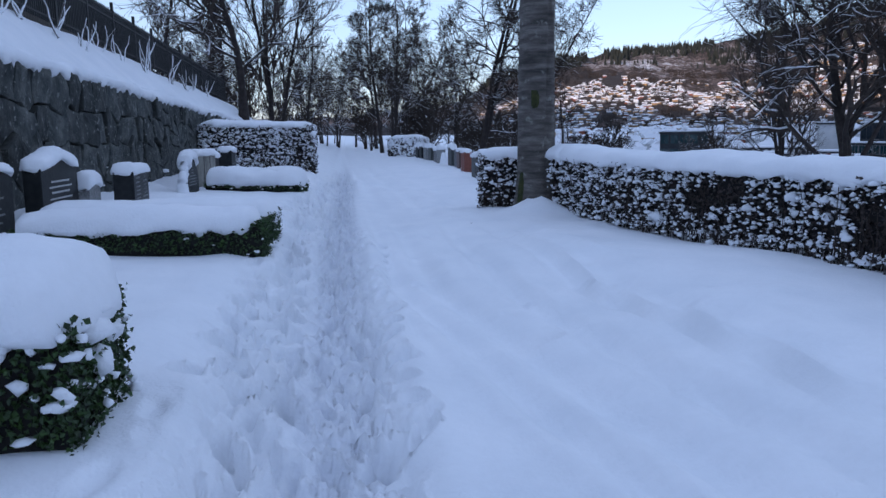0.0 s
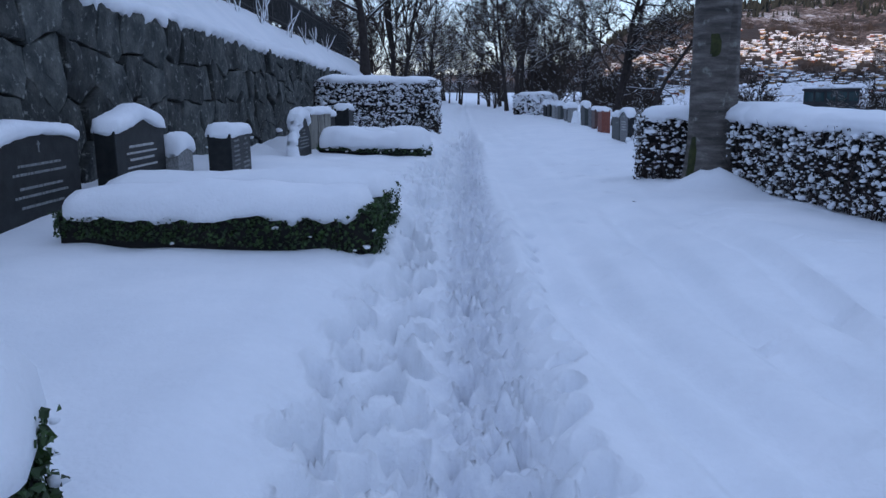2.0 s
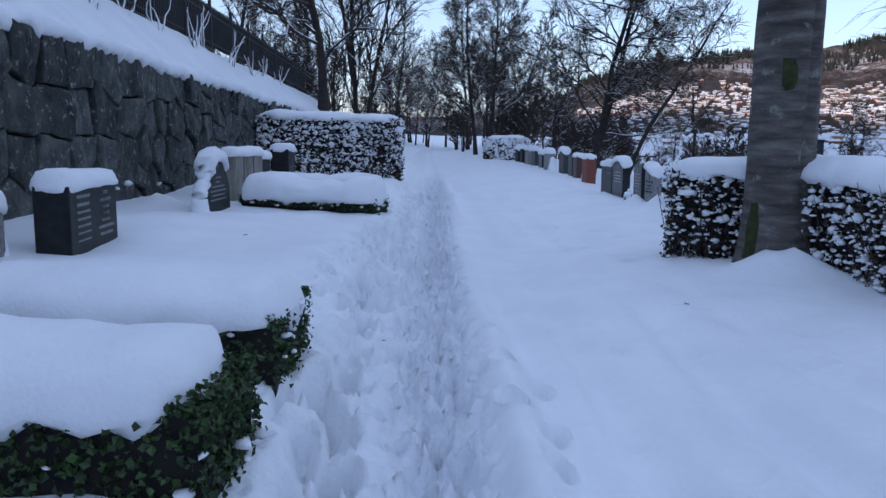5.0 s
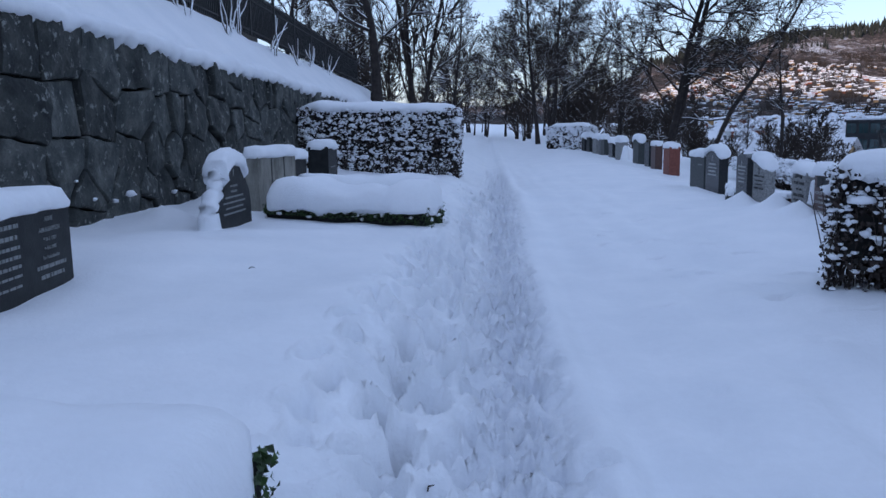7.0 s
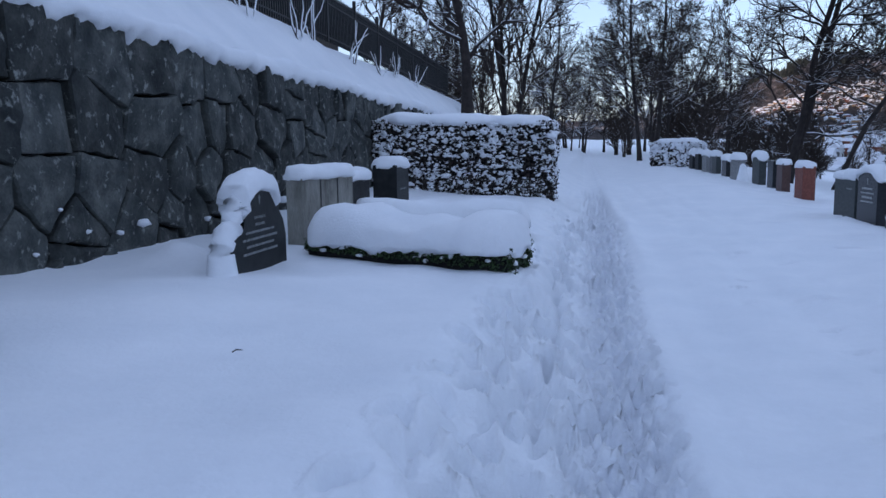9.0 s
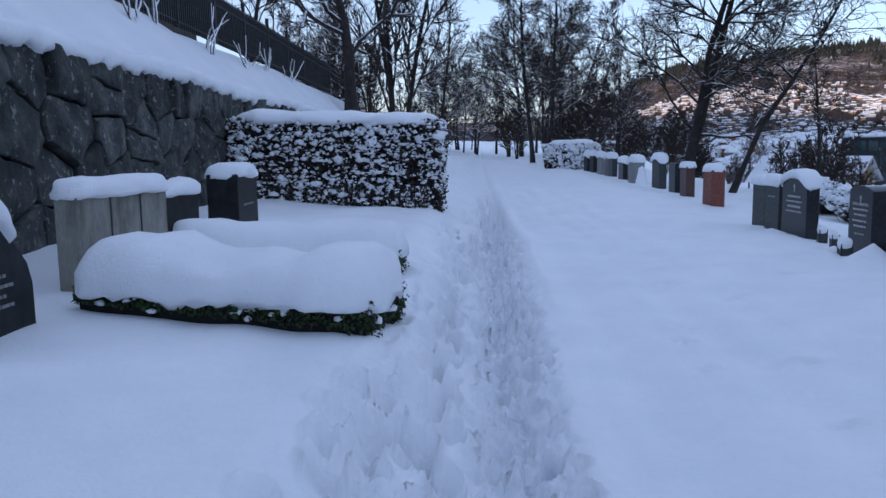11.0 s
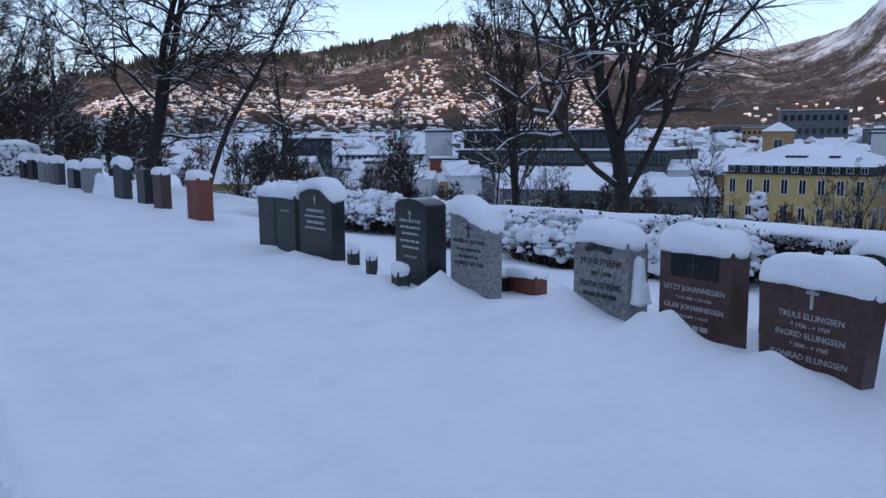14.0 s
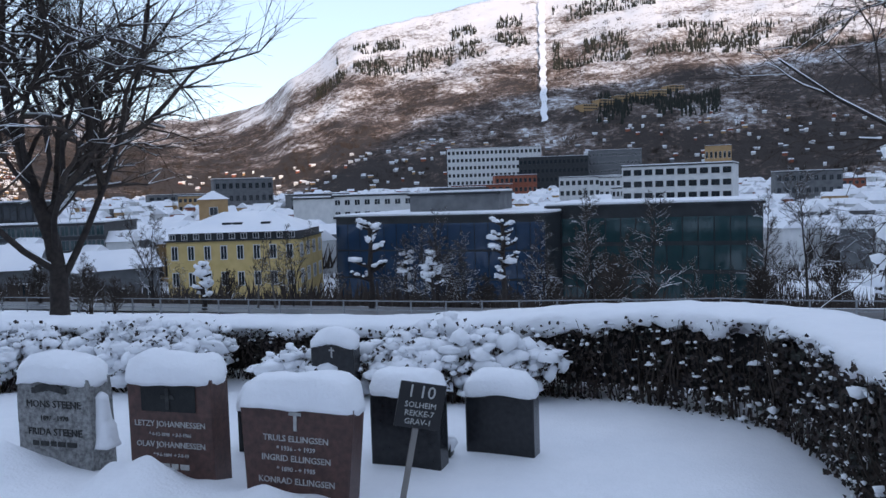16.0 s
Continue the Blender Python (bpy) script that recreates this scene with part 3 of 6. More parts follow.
hedge("lawn_hedge", [(3.1, 7.85), (4.9, 8.0), (6.0, 8.1), (6.8, 8.35), (7.5, 9.3), (7.9, 10.6), (8.3, 14.0), (8.7, 20.0), (9.2, 30.0)], 0.34, gz,
      lambda x, y: 0.78 - 0.11 * max(0, min(y, 11.5) - 9.0) - 0.03 * max(0, y - 11.5) + 0.16 * max(0.0, min(1.0, (6.5 - x) / 2.5)), 0.085, 42000, 0.038, 6000, 0.020, HEDGE_LEAF, "curving brown deciduous hedge behind the gravestones, snow on top", 33, stems=2600, snow_half=0.33, snow_ragged=0.07, lump_top=0.8, core=0.45)
hedge("far_hedge", [(3.4, 44.6), (4.9, 43.4)], 0.85, gz, flat_top(1.25), 0.25, 5000, 0.09, 2200, 0.075, HEDGE_LEAF, "distant rounded hedge corner under snow", 34)


# ---- snow-laden shrubs on the lawn ----
def shrub(name, x, y, rx, ry, h, seed, label):
    rng = np.random.default_rng(seed)
    z0 = gz(x, y)
    s = empty(name, Matrix.Translation((x, y, z0)), label, "shrub", "snowy shrubs on the lawn")
    n = int(900 * rx * ry + 260)
    lines = []
    tips = []
    for k in range(n // 4):
        a, r = rng.uniform(0, 6.28), math.sqrt(rng.random())
        tip = Vector((rx * r * math.cos(a), ry * r * math.sin(a), h * (0.55 + 0.5 * math.sqrt(max(0, 1 - r * r))) * rng.uniform(0.7, 1.02)))
        root = Vector((tip.x * 0.55, tip.y * 0.55, -0.05))
        mid = root.lerp(tip, 0.5) + Vector(rng.normal(0, 0.05, 3))
        lines.append([(root, 0.009), (mid, 0.006), (tip, 0.003)])
        tips += [root.lerp(tip, q) + Vector(rng.normal(0, 0.04, 3)) for q in (0.62, 0.8, 0.95, 1.0)]
    tagged(part("brushwood", tube_mesh(lines, 3), TWIG, s), kind="stuff")
    t = np.array([p[:] for p in tips])
    o = t + rng.normal(0, 0.03, t.shape)
    v, f = leaf_cloud(rng, np.repeat(o, 3, 0) + rng.normal(0, 0.04, (len(o) * 3, 3)), np.tile((0, 0, 1.0), (len(o) * 3, 1)), 0.045)
    tagged(part("foliage", (v.tolist(), f.tolist()), HEDGE_LEAF, s), kind="stuff")
    up = t[rng.random(len(t)) < 0.55 + 0.4 * (t[:, 2] > h * 0.6)]
    v, f = blobs(rng, up + np.array([0, 0, 0.03]), 0.075, 0.6)
    tagged(part("clinging_snow", (v.tolist(), f.tolist()), SNOW, s, "heavy clumps of snow", smooth=True), kind="stuff")
    return s


for k, (x, y, rx, ry, h) in enumerate(((7.3, 11.15, 0.55, 0.95, 0.62), (7.2, 12.5, 0.5, 0.5, 0.42), (7.4, 14.4, 0.6, 0.95, 0.66), (7.4, 16.6, 0.6, 1.2, 0.62), (7.6, 19.3, 0.6, 1.3, 0.62), (7.9, 22.6, 0.7, 1.6, 0.7), (8.2, 26.5, 0.7, 1.8, 0.7))):
    shrub("shrub", x, y, rx, ry, h, 60 + k, "rounded leafless shrub weighed down by clumps of snow")


# ---- retaining wall of rough stone, and the snow bank over it ----
wall = tagged(new("wall_west"), "rough dark rubble stone retaining wall with snow along its top", "wall", kind="structure")
WALL_X, WALL_Y0, WALL_Y1 = -4.45, -9.0, 30.0
core_v = [(x, y, z) for y, t in ((WALL_Y0, 2.74), (5.0, 2.66), (21.0, 2.32), (WALL_Y1, 2.13)) for x, z in ((WALL_X - 0.75, -0.2), (WALL_X - 0.10, -0.2), (WALL_X - 0.10, t), (WALL_X - 0.75, t))]
part("wall_core", (core_v, [(4 * k + j, 4 * k + (j + 1) % 4, 4 * k + 4 + (j + 1) % 4, 4 * k + 4 + j) for k in range(3) for j in range(4)] + [(3, 2, 1, 0), (12, 13, 14, 15)]), JOINT, wall)


def clip_cell(poly, p, q):
    """The part of a polygon that lies nearer to p than to q."""
    mx, mz, nx, nz_ = (p[0] + q[0]) / 2, (p[1] + q[1]) / 2, q[0] - p[0], q[1] - p[1]
    out = []
    for a, b in zip(poly, poly[1:] + poly[:1]):
        da, db = (a[0] - mx) * nx + (a[1] - mz) * nz_, (b[0] - mx) * nx + (b[1] - mz) * nz_
        if da <= 0:
            out.append(a)
        if da * db < 0:
            t = da / (da - db)
            out.append((a[0] + (b[0] - a[0]) * t, a[1] + (b[1] - a[1]) * t))
    return out


def wall_stone(cell, rng):
    """One fitted block: an uneven split face, broken edges, deep joint."""
    cy, cz = sum(a[0] for a in cell) / len(cell), sum(a[1] for a in cell) / len(cell)
    rim = []
    for a, b in zip(cell, cell[1:] + cell[:1]):
        n = max(1, int(math.dist(a, b) / 0.13))
        rim += [(a[0] + (b[0] - a[0]) * k / n, a[1] + (b[1] - a[1]) * k / n) for k in range(n)]
    m, seed = len(rim), rng.uniform(0, 99)
    out, ty, tz = rng.uniform(0.0, 0.06), rng.normal(0, 0.07), rng.normal(0, 0.07)
    gap = rng.uniform(0.008, 0.022)
    size = math.sqrt(sum(math.dist(a, (cy, cz)) ** 2 for a in rim) / m)
    verts, faces = [], []

    def ring(inset, back, rag):
        for k, (y, z) in enumerate(rim):
            d = max(0.02, math.dist((y, z), (cy, cz)))
            f = max(0.03, 1 - inset / d) if inset < 1 else 2 - inset
            y2, z2 = cy + (y - cy) * f, cz + (z - cz) * f
            y2 += rag * noise.noise((seed, y * 7, z * 7))
            z2 += rag * noise.noise((seed + 5, y * 7, z * 7))
            x = WALL_X + out + ty * (y2 - cy) + tz * (z2 - cz) - back
            x += 0.05 * noise.noise((seed + y2 * 2.4, z2 * 2.4, 1)) + 0.022 * noise.noise((seed + y2 * 8, z2 * 8, 2))
            verts.append((x, y2, z2))

    for inset, back, rag in ((gap, 0.15, 0.02), (gap, 0.030, 0.035), (gap + 0.012, 0.004, 0.04), (1.38, -0.012, 0.0), (1.72, -0.016, 0.0)):
        ring(inset, back, rag)
    for lv in range(4):
        for k in range(m):
            a, b = lv * m + k, lv * m + (k + 1) % m
            faces.append((a, b, b + m, a + m))
    faces.append(tuple(range(4 * m, 5 * m)))
    return verts, faces


def build_wall():
    rng = np.random.default_rng(11)
    rows = (0.12, 0.62, 1.12, 1.72, 2.32)
    sites = []
    for r, zc in enumerate(rows):
        y = WALL_Y0 - 0.5 + rng.uniform(0, 0.6)
        while y < WALL_Y1 + 0.5:
            w = rng.uniform(0.52, 1.02)
            k = float(wall_top(y)) / 2.66
            if rng.random() < 0.10:
                sites += [(y, (zc - 0.15) * k), (y + 0.06, (zc + 0.15) * k)]
            else:
                sites.append((y, (zc + rng.normal(0, 0.045)) * k))
            y += w
    rest = []
    for p in sites:
        if not WALL_Y0 < p[0] < WALL_Y1:
            continue
        top = float(wall_top(p[0]))
        cell = [(p[0] - 0.9, -0.15), (p[0] + 0.9, -0.15), (p[0] + 0.9, top), (p[0] - 0.9, top)]
        for q in sites:
            if q != p and abs(q[0] - p[0]) < 2.0 and len(cell) > 2:
                cell = clip_cell(cell, p, q)
        if len(cell) < 3:
            continue
        vf = wall_stone(cell, rng)
        if 1.0 < p[0] < 22.5:
            part("stone", vf, ROCK, wall)
        else:
            rest.append(vf)
    verts, faces = [], []
    for v, f in rest:
        b = len(verts)
        verts += v
        faces += [tuple(i + b for i in q) for q in f]
    tagged(part("stones_further_off", (verts, faces), ROCK, wall), kind="stuff")


build_wall()
part("snow_edge", snow_bar([(WALL_X - 0.36, y, float(wall_top(y)) + 0.03 * math.sin(y * 0.8)) for y in np.arange(WALL_Y0, WALL_Y1, 0.5)], 0.42, 0.24, 71, 0.075, 0.05, 0.06, 20), SNOW, wall, "overhanging snow edge", smooth=True)
rngl = np.random.default_rng(8)
v, f = blobs(rngl, np.array([(WALL_X + 0.06, y, z) for y, z in ((9.55, 0.95), (9.9, 0.72), (10.4, 0.66), (10.8, 0.72), (9.2, 0.62), (6.2, 0.6), (12.2, 0.62), (14.6, 0.66))]), 0.09, 0.7)
tagged(part("ledge_snow", (v.tolist(), f.tolist()), SNOW, wall, smooth=True), kind="stuff")


# ---- iron fence, board screen and building above the bank ----
def fence_line(y0, y1, x, zf):
    fz = empty("iron_fence", Matrix.Translation((x, y0, 0)), "black iron picket fence on the snowy bank above the wall", "fence")
    pm = mesh_of("post", *[list(q) for q in ([(sx * 0.04, sy * 0.04, z) for z in (0, 1.38) for sx, sy in ((-1, -1), (1, -1), (1, 1), (-1, 1))], [(0, 1, 5, 4), (1, 2, 6, 5), (2, 3, 7, 6), (3, 0, 4, 7), (4, 5, 6, 7)])], IRON)
    pk = mesh_of("picket", [(sx * 0.016, sy * 0.016, z) for z in (0, 1.12) for sx, sy in ((-1, -1), (1, -1), (1, 1), (-1, 1))] + [(0, 0, 1.2)], [(0, 1, 5, 4), (1, 2, 6, 5), (2, 3, 7, 6), (3, 0, 4, 7), (4, 5, 8), (5, 6, 8), (6, 7, 8), (7, 4, 8)], IRON)
    y = y0
    while y < y1:
        p = part("post", pm, IRON, fz)
        p.location = (0, y - y0, zf(y))
        for zr in (0.12, 0.92, 1.10):
            a, b = zf(y), zf(y + 2.4)
            verts = [(sx, yy - y0, zz + zr + sz) for yy, zz in ((y, a), (y + 2.4, b)) for sx, sz in ((-0.015, -0.015), (0.015, -0.015), (0.015, 0.015), (-0.015, 0.015))]
            part("rail", (verts, [(0, 1, 5, 4), (1, 2, 6, 5), (2, 3, 7, 6), (3, 0, 4, 7)]), IRON, fz)
        y += 2.4
    y = y0 + 0.12
    n = 0
    while y < y1 and n < 290:
        p = part("picket", pk, IRON, fz)
        p.location = (0, y - y0, zf(y))
        y += 0.125
        n += 1


def bank_z(y, x=-6.7):
    return gz(x, y)


fence_line(3.5, 41.0, -6.30, lambda y: bank_z(y, -6.32) + 0.02)
screen = empty("board_screen", Matrix.Translation((-7.1, 0, 0)), "weathered grey board screen behind the iron fence", "fence")
slat = {}
for k in range(130):
    y = 4.0 + k * 0.17
    z = bank_z(y, -7.1)
    hgt = 1.02 + 0.03 * math.sin(k * 1.7)
    key = k % 5
    if key not in slat:
        slat[key] = mesh_of("board", [(sx, sy, zz) for zz in (0, 1.15 + 0.015 * key) for sx, sy in ((0, 0), (0.025, 0), (0.025, 0.145), (0, 0.145))], [(0, 1, 5, 4), (1, 2, 6, 5), (2, 3, 7, 6), (3, 0, 4, 7), (4, 5, 6, 7)], BOARD)
    b = part("board", slat[key], BOARD, screen)
    b.location = (0, y, z + 0.05)

WALLPAINT = material("grey_house_paint", [(0.16, 0.165, 0.17), (0.24, 0.245, 0.25)], 2, 0.8)
PALEPAINT = material("pale_house_paint", [(0.38, 0.38, 0.37), (0.50, 0.50, 0.48)], 1, 0.8)
SLATE = material("slate_roof", [(0.02, 0.021, 0.023), (0.05, 0.052, 0.055)], 3, 0.6, 0.3, 10)
GLASS = material("dark_window_glass", [(0.012, 0.016, 0.020), (0.03, 0.038, 0.045)], 0.6, 0.08, spec=0.6)


# ---- trees ----
def tree_lines(seed, height, trunk_r, limbs=13, spread_a=0.9, lean=(0, 0), first=0.25, wander=0.16, sub=7, twigs=5, fine=3, forks=1, up=0.25, limb_len=0.42, lite=False):
    """Polylines of a bare tree by order: trunk, limbs, branches, twigs."""
    rng = random.Random(seed)
    levels = [[], [], [], [], []]

    def run(p, d, length, r0, r1, nseg, wob, trop):
        if lite:
            nseg = max(1, nseg // 2)
        pts, d = [(p.copy(), r0)], d.normalized()
        for k in range(nseg):
            d = (d + Vector((rng.gauss(0, wob), rng.gauss(0, wob), rng.gauss(0, wob) + trop))).normalized()
            p = p + d * length / nseg
            pts.append((p.copy(), r0 + (r1 - r0) * (k + 1) / nseg))
        return pts

    def side(d, ang):
        a = d.cross(Vector((rng.gauss(0, 1), rng.gauss(0, 1), rng.gauss(0, 1)))).normalized()
        return (d * math.cos(ang) + a * math.sin(ang)).normalized()

    def at(pts, f):
        q = f * (len(pts) - 1)
        k = min(int(q), len(pts) - 2)
        w = q - k
        return pts[k][0].lerp(pts[k + 1][0], w), pts[k][1] * (1 - w) + pts[k + 1][1] * w, (pts[k + 1][0] - pts[k][0]).normalized()

    for fk in range(forks):
        off = Vector((rng.uniform(-1, 1), rng.uniform(-1, 1), 0)) * (0.28 if forks > 1 else 0) * (height / 8)
        d0 = Vector((lean[0], lean[1], 1)) + off * 0.25
        tr = run(Vector((0, 0, -0.15)) + off, d0, height, trunk_r, trunk_r * 0.10, 12, wander * 0.35, 0.03)
        tr[0] = (tr[0][0], trunk_r * 1.3)
        levels[0].append(tr)
        for k in range(limbs):
            f = first + (0.98 - first) * (k + rng.random()) / limbs
            p, r, d = at(tr, f)
            L = height * limb_len * (1.25 - f) * rng.uniform(0.7, 1.2)
            lb = run(p, side(d, spread_a * rng.uniform(0.7, 1.2)), L, r * 0.42, r * 0.06 + 0.004, 7, wander, up * 0.35)
            levels[1].append(lb)
            for _ in range(sub):
                g = rng.uniform(0.2, 0.98)
                p2, r2, d2 = at(lb, g)
                br = run(p2, side(d2, rng.uniform(0.4, 1.0)), L * 0.42 * (1.3 - g) * rng.uniform(0.6, 1.3), max(0.006, r2 * 0.55), 0.004, 5, wander * 1.2, up * 0.3)
                levels[2].append(br)
                for _ in range(twigs):
                    p3, r3, d3 = at(br, rng.uniform(0.15, 1.0))
                    tw = run(p3, side(d3, rng.uniform(0.3, 0.9)), L * 0.20 * rng.uniform(0.5, 1.2), max(0.004, r3 * 0.6), 0.003, 2, wander * 1.3, up * 0.2)
                    levels[3].append(tw)
                    for _ in range(fine):
                        p4, r4, d4 = at(tw, rng.uniform(0.2, 1.0))
                        levels[4].append(run(p4, side(d4, rng.uniform(0.3, 0.9)), L * 0.11 * rng.uniform(0.5, 1.2), 0.0035, 0.0022, 1, wander * 1.2, 0.0))
    return levels


def snow_lines(levels, seed, share):
    """Strips of snow lying on the upper side of the branches."""
    rng = random.Random(seed)
    out = []
    for lv, lines in enumerate(levels):
        for ln in lines:
            for (p, r), (q, s) in zip(ln, ln[1:]):
                d = q - p
                if d.length < 1e-4 or abs(d.z) / d.length > 0.72 or rng.random() > share[lv]:
                    continue
                lift = 0.55 * max(r, s) + 0.004
                a = max(0.006, 0.75 * max(r, s))
                up = Vector((0, 0, lift))
                out.append([(p.lerp(q, -0.02) + up, a), (p.lerp(q, 1.02) + up, a * 0.85)])
    return out


def tree(name, x, y, levels, bark, label, twig_mat=TWIG, snow=(0, 0.85, 0.75, 0.35, 0.0), seed=1, rot=0.0, thick=1.0, z=None, group="bare trees of the cemetery", sides=(10, 6, 4, 3, 3), split=True):
    t = empty(name, Matrix.Translation((x, y, gz(x, y) if z is None else z)) @ Matrix.Rotation(rot, 4, "Z"), label, "tree", group)
    if thick != 1.0:
        levels = levels[:2] + [[[(p, r * thick) for p, r in ln] for ln in lv] for lv in levels[2:]]
    for ln in levels[0]:
        part("trunk", tube_mesh([ln], sides[0]), bark, t, smooth=True)
    if split:
        for ln in levels[1]:
            part("limb", tube_mesh([ln], sides[1]), bark, t, smooth=True)
    else:
        tagged(part("branchwork", tube_mesh(levels[1], sides[1]), bark, t, smooth=True), kind="stuff")
    v, f = tube_mesh(levels[2], sides[2])
    for lv in (3, 4):
        v2, f2 = tube_mesh(levels[lv], sides[lv])
        b = len(v)
        v += v2
        f += [tuple(i + b for i in q) for q in f2]
    tagged(part("crown", (v, f), twig_mat, t), kind="stuff")
    sl = snow_lines(levels, seed, snow)
    if sl:
        tagged(part("branch_snow", tube_mesh(sl, 3), SNOW, t, "thin snow along the branches"), kind="stuff")
    return t


def polar(az, dist):
    return math.sin(radians(az)) * dist, 7.4 + math.cos(radians(az)) * dist


# the big trunk by the end of the drive hedge
def big_trunk():
    t = empty("big_tree", Matrix.Translation((3.62, 6.95, gz(3.62, 6.95))), "thick old grey-brown tree with mossy bark, snow mounded round it", "tree")
    rng = np.random.default_rng(3)
    verts, faces, ring, rows = [], [], 40, 60
    for k in range(rows):
        z = -0.3 + 9.3 * (k / (rows - 1)) ** 1.25
        r = 0.335 + 0.09 * math.exp(-max(0, z) / 0.28) - 0.010 * z
        cx, cy = 0.008 * z * math.sin(z * 0.5), 0.015 * z
        for j in range(ring):
            a = 2 * math.pi * j / ring
            n1 = noise.noise((math.cos(a) * 2.2, math.sin(a) * 2.2, z * 0.7))
            n2 = noise.noise((math.cos(a) * 9, math.sin(a) * 9, z * 2.5))
            rr = r * (1 + 0.045 * n1 + 0.03 * n2)
            groove = math.exp(-(((a - 5.2 + 0.12 * math.sin(z * 1.3)) / 0.10) ** 2))
            rr -= 0.07 * groove
            verts.append((cx + rr * math.cos(a), cy + rr * math.sin(a), z))
        if k:
            b0, b1 = (k - 1) * ring, k * ring
            faces += [(b0 + j, b0 + (j + 1) % ring, b1 + (j + 1) % ring, b1 + j) for j in range(ring)]
    part("trunk", (verts, faces), BARK, t, smooth=True)
    lv = tree_lines(77, 9, 0.2, limbs=14, first=0.02, sub=6, twigs=4, fine=2)
    shift = Vector((0, 0.1, 7.6))
    lv = [[[(p + shift, r) for p, r in ln] for ln in lines] for lines in lv]
    for ln in lv[0] + lv[1]:
        part("limb", tube_mesh([ln], 6), BARK, t, smooth=True)
    v, f = tube_mesh(lv[2] + lv[3], 3)
    tagged(part("crown", (v, f), TWIG, t), kind="stuff")
    for zc, ac, w, hh in ((1.92, 4.45, 0.5, 0.16), (0.35, 3.6, 0.5, 0.35)):
        vs, fs = [], []
        nu, nv = 9, 9
        for a in range(nu):
            for b in range(nv):
                u, vv = 2 * a / (nu - 1) - 1, 2 * b / (nv - 1) - 1
                fade = max(0.0, 1 - u * u - vv * vv)
                z = zc + vv * hh
                ang = ac + u * w * 0.5
                r = 0.335 + 0.09 * math.exp(-max(0, z) / 0.28) - 0.010 * z - 0.012 + 0.035 * math.sqrt(fade) + 0.008 * noise.noise((u * 4, vv * 4, zc))
                vs.append((r * math.cos(ang), 0.015 * z + r * math.sin(ang), z))
        for a in range(nu - 1):
            for b in range(nv - 1):
                i = a * nv + b
                fs.append((i, i + nv, i + nv + 1, i + 1))
        part("moss", (vs, fs), MOSS, t, "dark green moss", smooth=True)


big_trunk()


# ---- gravestones ----
TEXT_CACHE = {}


def text_mesh(body, size, mat, depth=0.003, shear=0.0):
    """Raised lettering in the built-in font, centred, standing in the xz plane and facing -y."""
    cu = bpy.data.curves.new("lettering", "FONT")
    cu.body, cu.size, cu.align_x, cu.align_y, cu.extrude, cu.shear = body, size, "CENTER", "CENTER", depth, shear
    cu.resolution_u = 2
    ob = bpy.data.objects.new("lettering", cu)
    me = ob.to_mesh().copy()
    ob.to_mesh_clear()
    bpy.data.objects.remove(ob)
    bpy.data.curves.remove(cu)
    me.transform(Matrix.Rotation(math.pi / 2, 4, "X"))
    me.materials.clear()
    me.materials.append(mat)
    return me


def bars_mesh(w, h, mat, seed):
    """A line of writing too worn to read: short bars of its size."""
    rng = random.Random(seed)
    bm, x = bmesh.new(), -w / 2
    while x < w / 2 - 0.01:
        l = min(rng.uniform(0.02, 0.07), w / 2 - x)
        box(bm, x, x + l, -0.003, 0.002, -h / 2, h / 2)
        x += l + rng.uniform(0.008, 0.02)
    me = bpy.data.meshes.new("inscription_line")
    bm.to_mesh(me)
    bm.free()
    me.materials.append(mat)
    return me


def outline(shape, w, h):
    """The front outline of a stone from its left foot over the top to its right foot."""
    a = w / 2
    if shape == "flat":
        return [(-a, 0), (-a, h), (a, h), (a, 0)]
    if shape == "arch":
        return [(-a, 0), (-a, h * 0.84)] + [(-a * math.cos(t), h * 0.84 + h * 0.16 * math.sin(t)) for t in np.linspace(0.25, math.pi - 0.25, 9)] + [(a, h * 0.84), (a, 0)]
    if shape == "gable":
        return [(-a, 0), (-a, h * 0.85), (-a * 0.82, h * 0.85), (0, h), (a * 0.82, h * 0.85), (a, h * 0.85), (a, 0)]
    if shape == "low_arch":
        return [(-a, 0), (-a, h * 0.93)] + [(a * u, h * 0.93 + h * 0.07 * (1 - u * u)) for u in np.linspace(-0.9, 0.9, 9)] + [(a, h * 0.93), (a, 0)]
    if shape == "taper":
        return [(-a * 0.82, 0), (-a, h * 0.96), (-a * 0.5, h), (a * 0.5, h * 0.99), (a, h * 0.95), (a * 0.80, 0)]
    if shape == "shoulder":
        return [(-a, 0), (-a, h * 0.30), (-a * 0.90, h * 0.42)] + [(-a * 0.62 + 0.12 * a * math.sin(u * 3.1), h * (0.42 + 0.40 * u)) for u in np.linspace(0, 1, 5)] + [(-a * 0.35, h * 0.94), (0, h), (a * 0.4, h * 0.94), (a * 0.66, h * 0.72), (a * 0.92, h * 0.5), (a, h * 0.3), (a, 0)]
    if shape == "slant":
        return [(-a, 0), (-a, h), (-a * 0.3, h * 1.0), (a, h * 0.82), (a, 0)]
    if shape == "rough":
        return [(-a, 0), (-a * 1.01, h * 0.4), (-a * 0.98, h * 0.97), (-a * 0.3, h), (a * 0.4, h * 0.985), (a * 0.93, h * 0.95), (a * 0.99, h * 0.5), (a * 0.97, 0)]


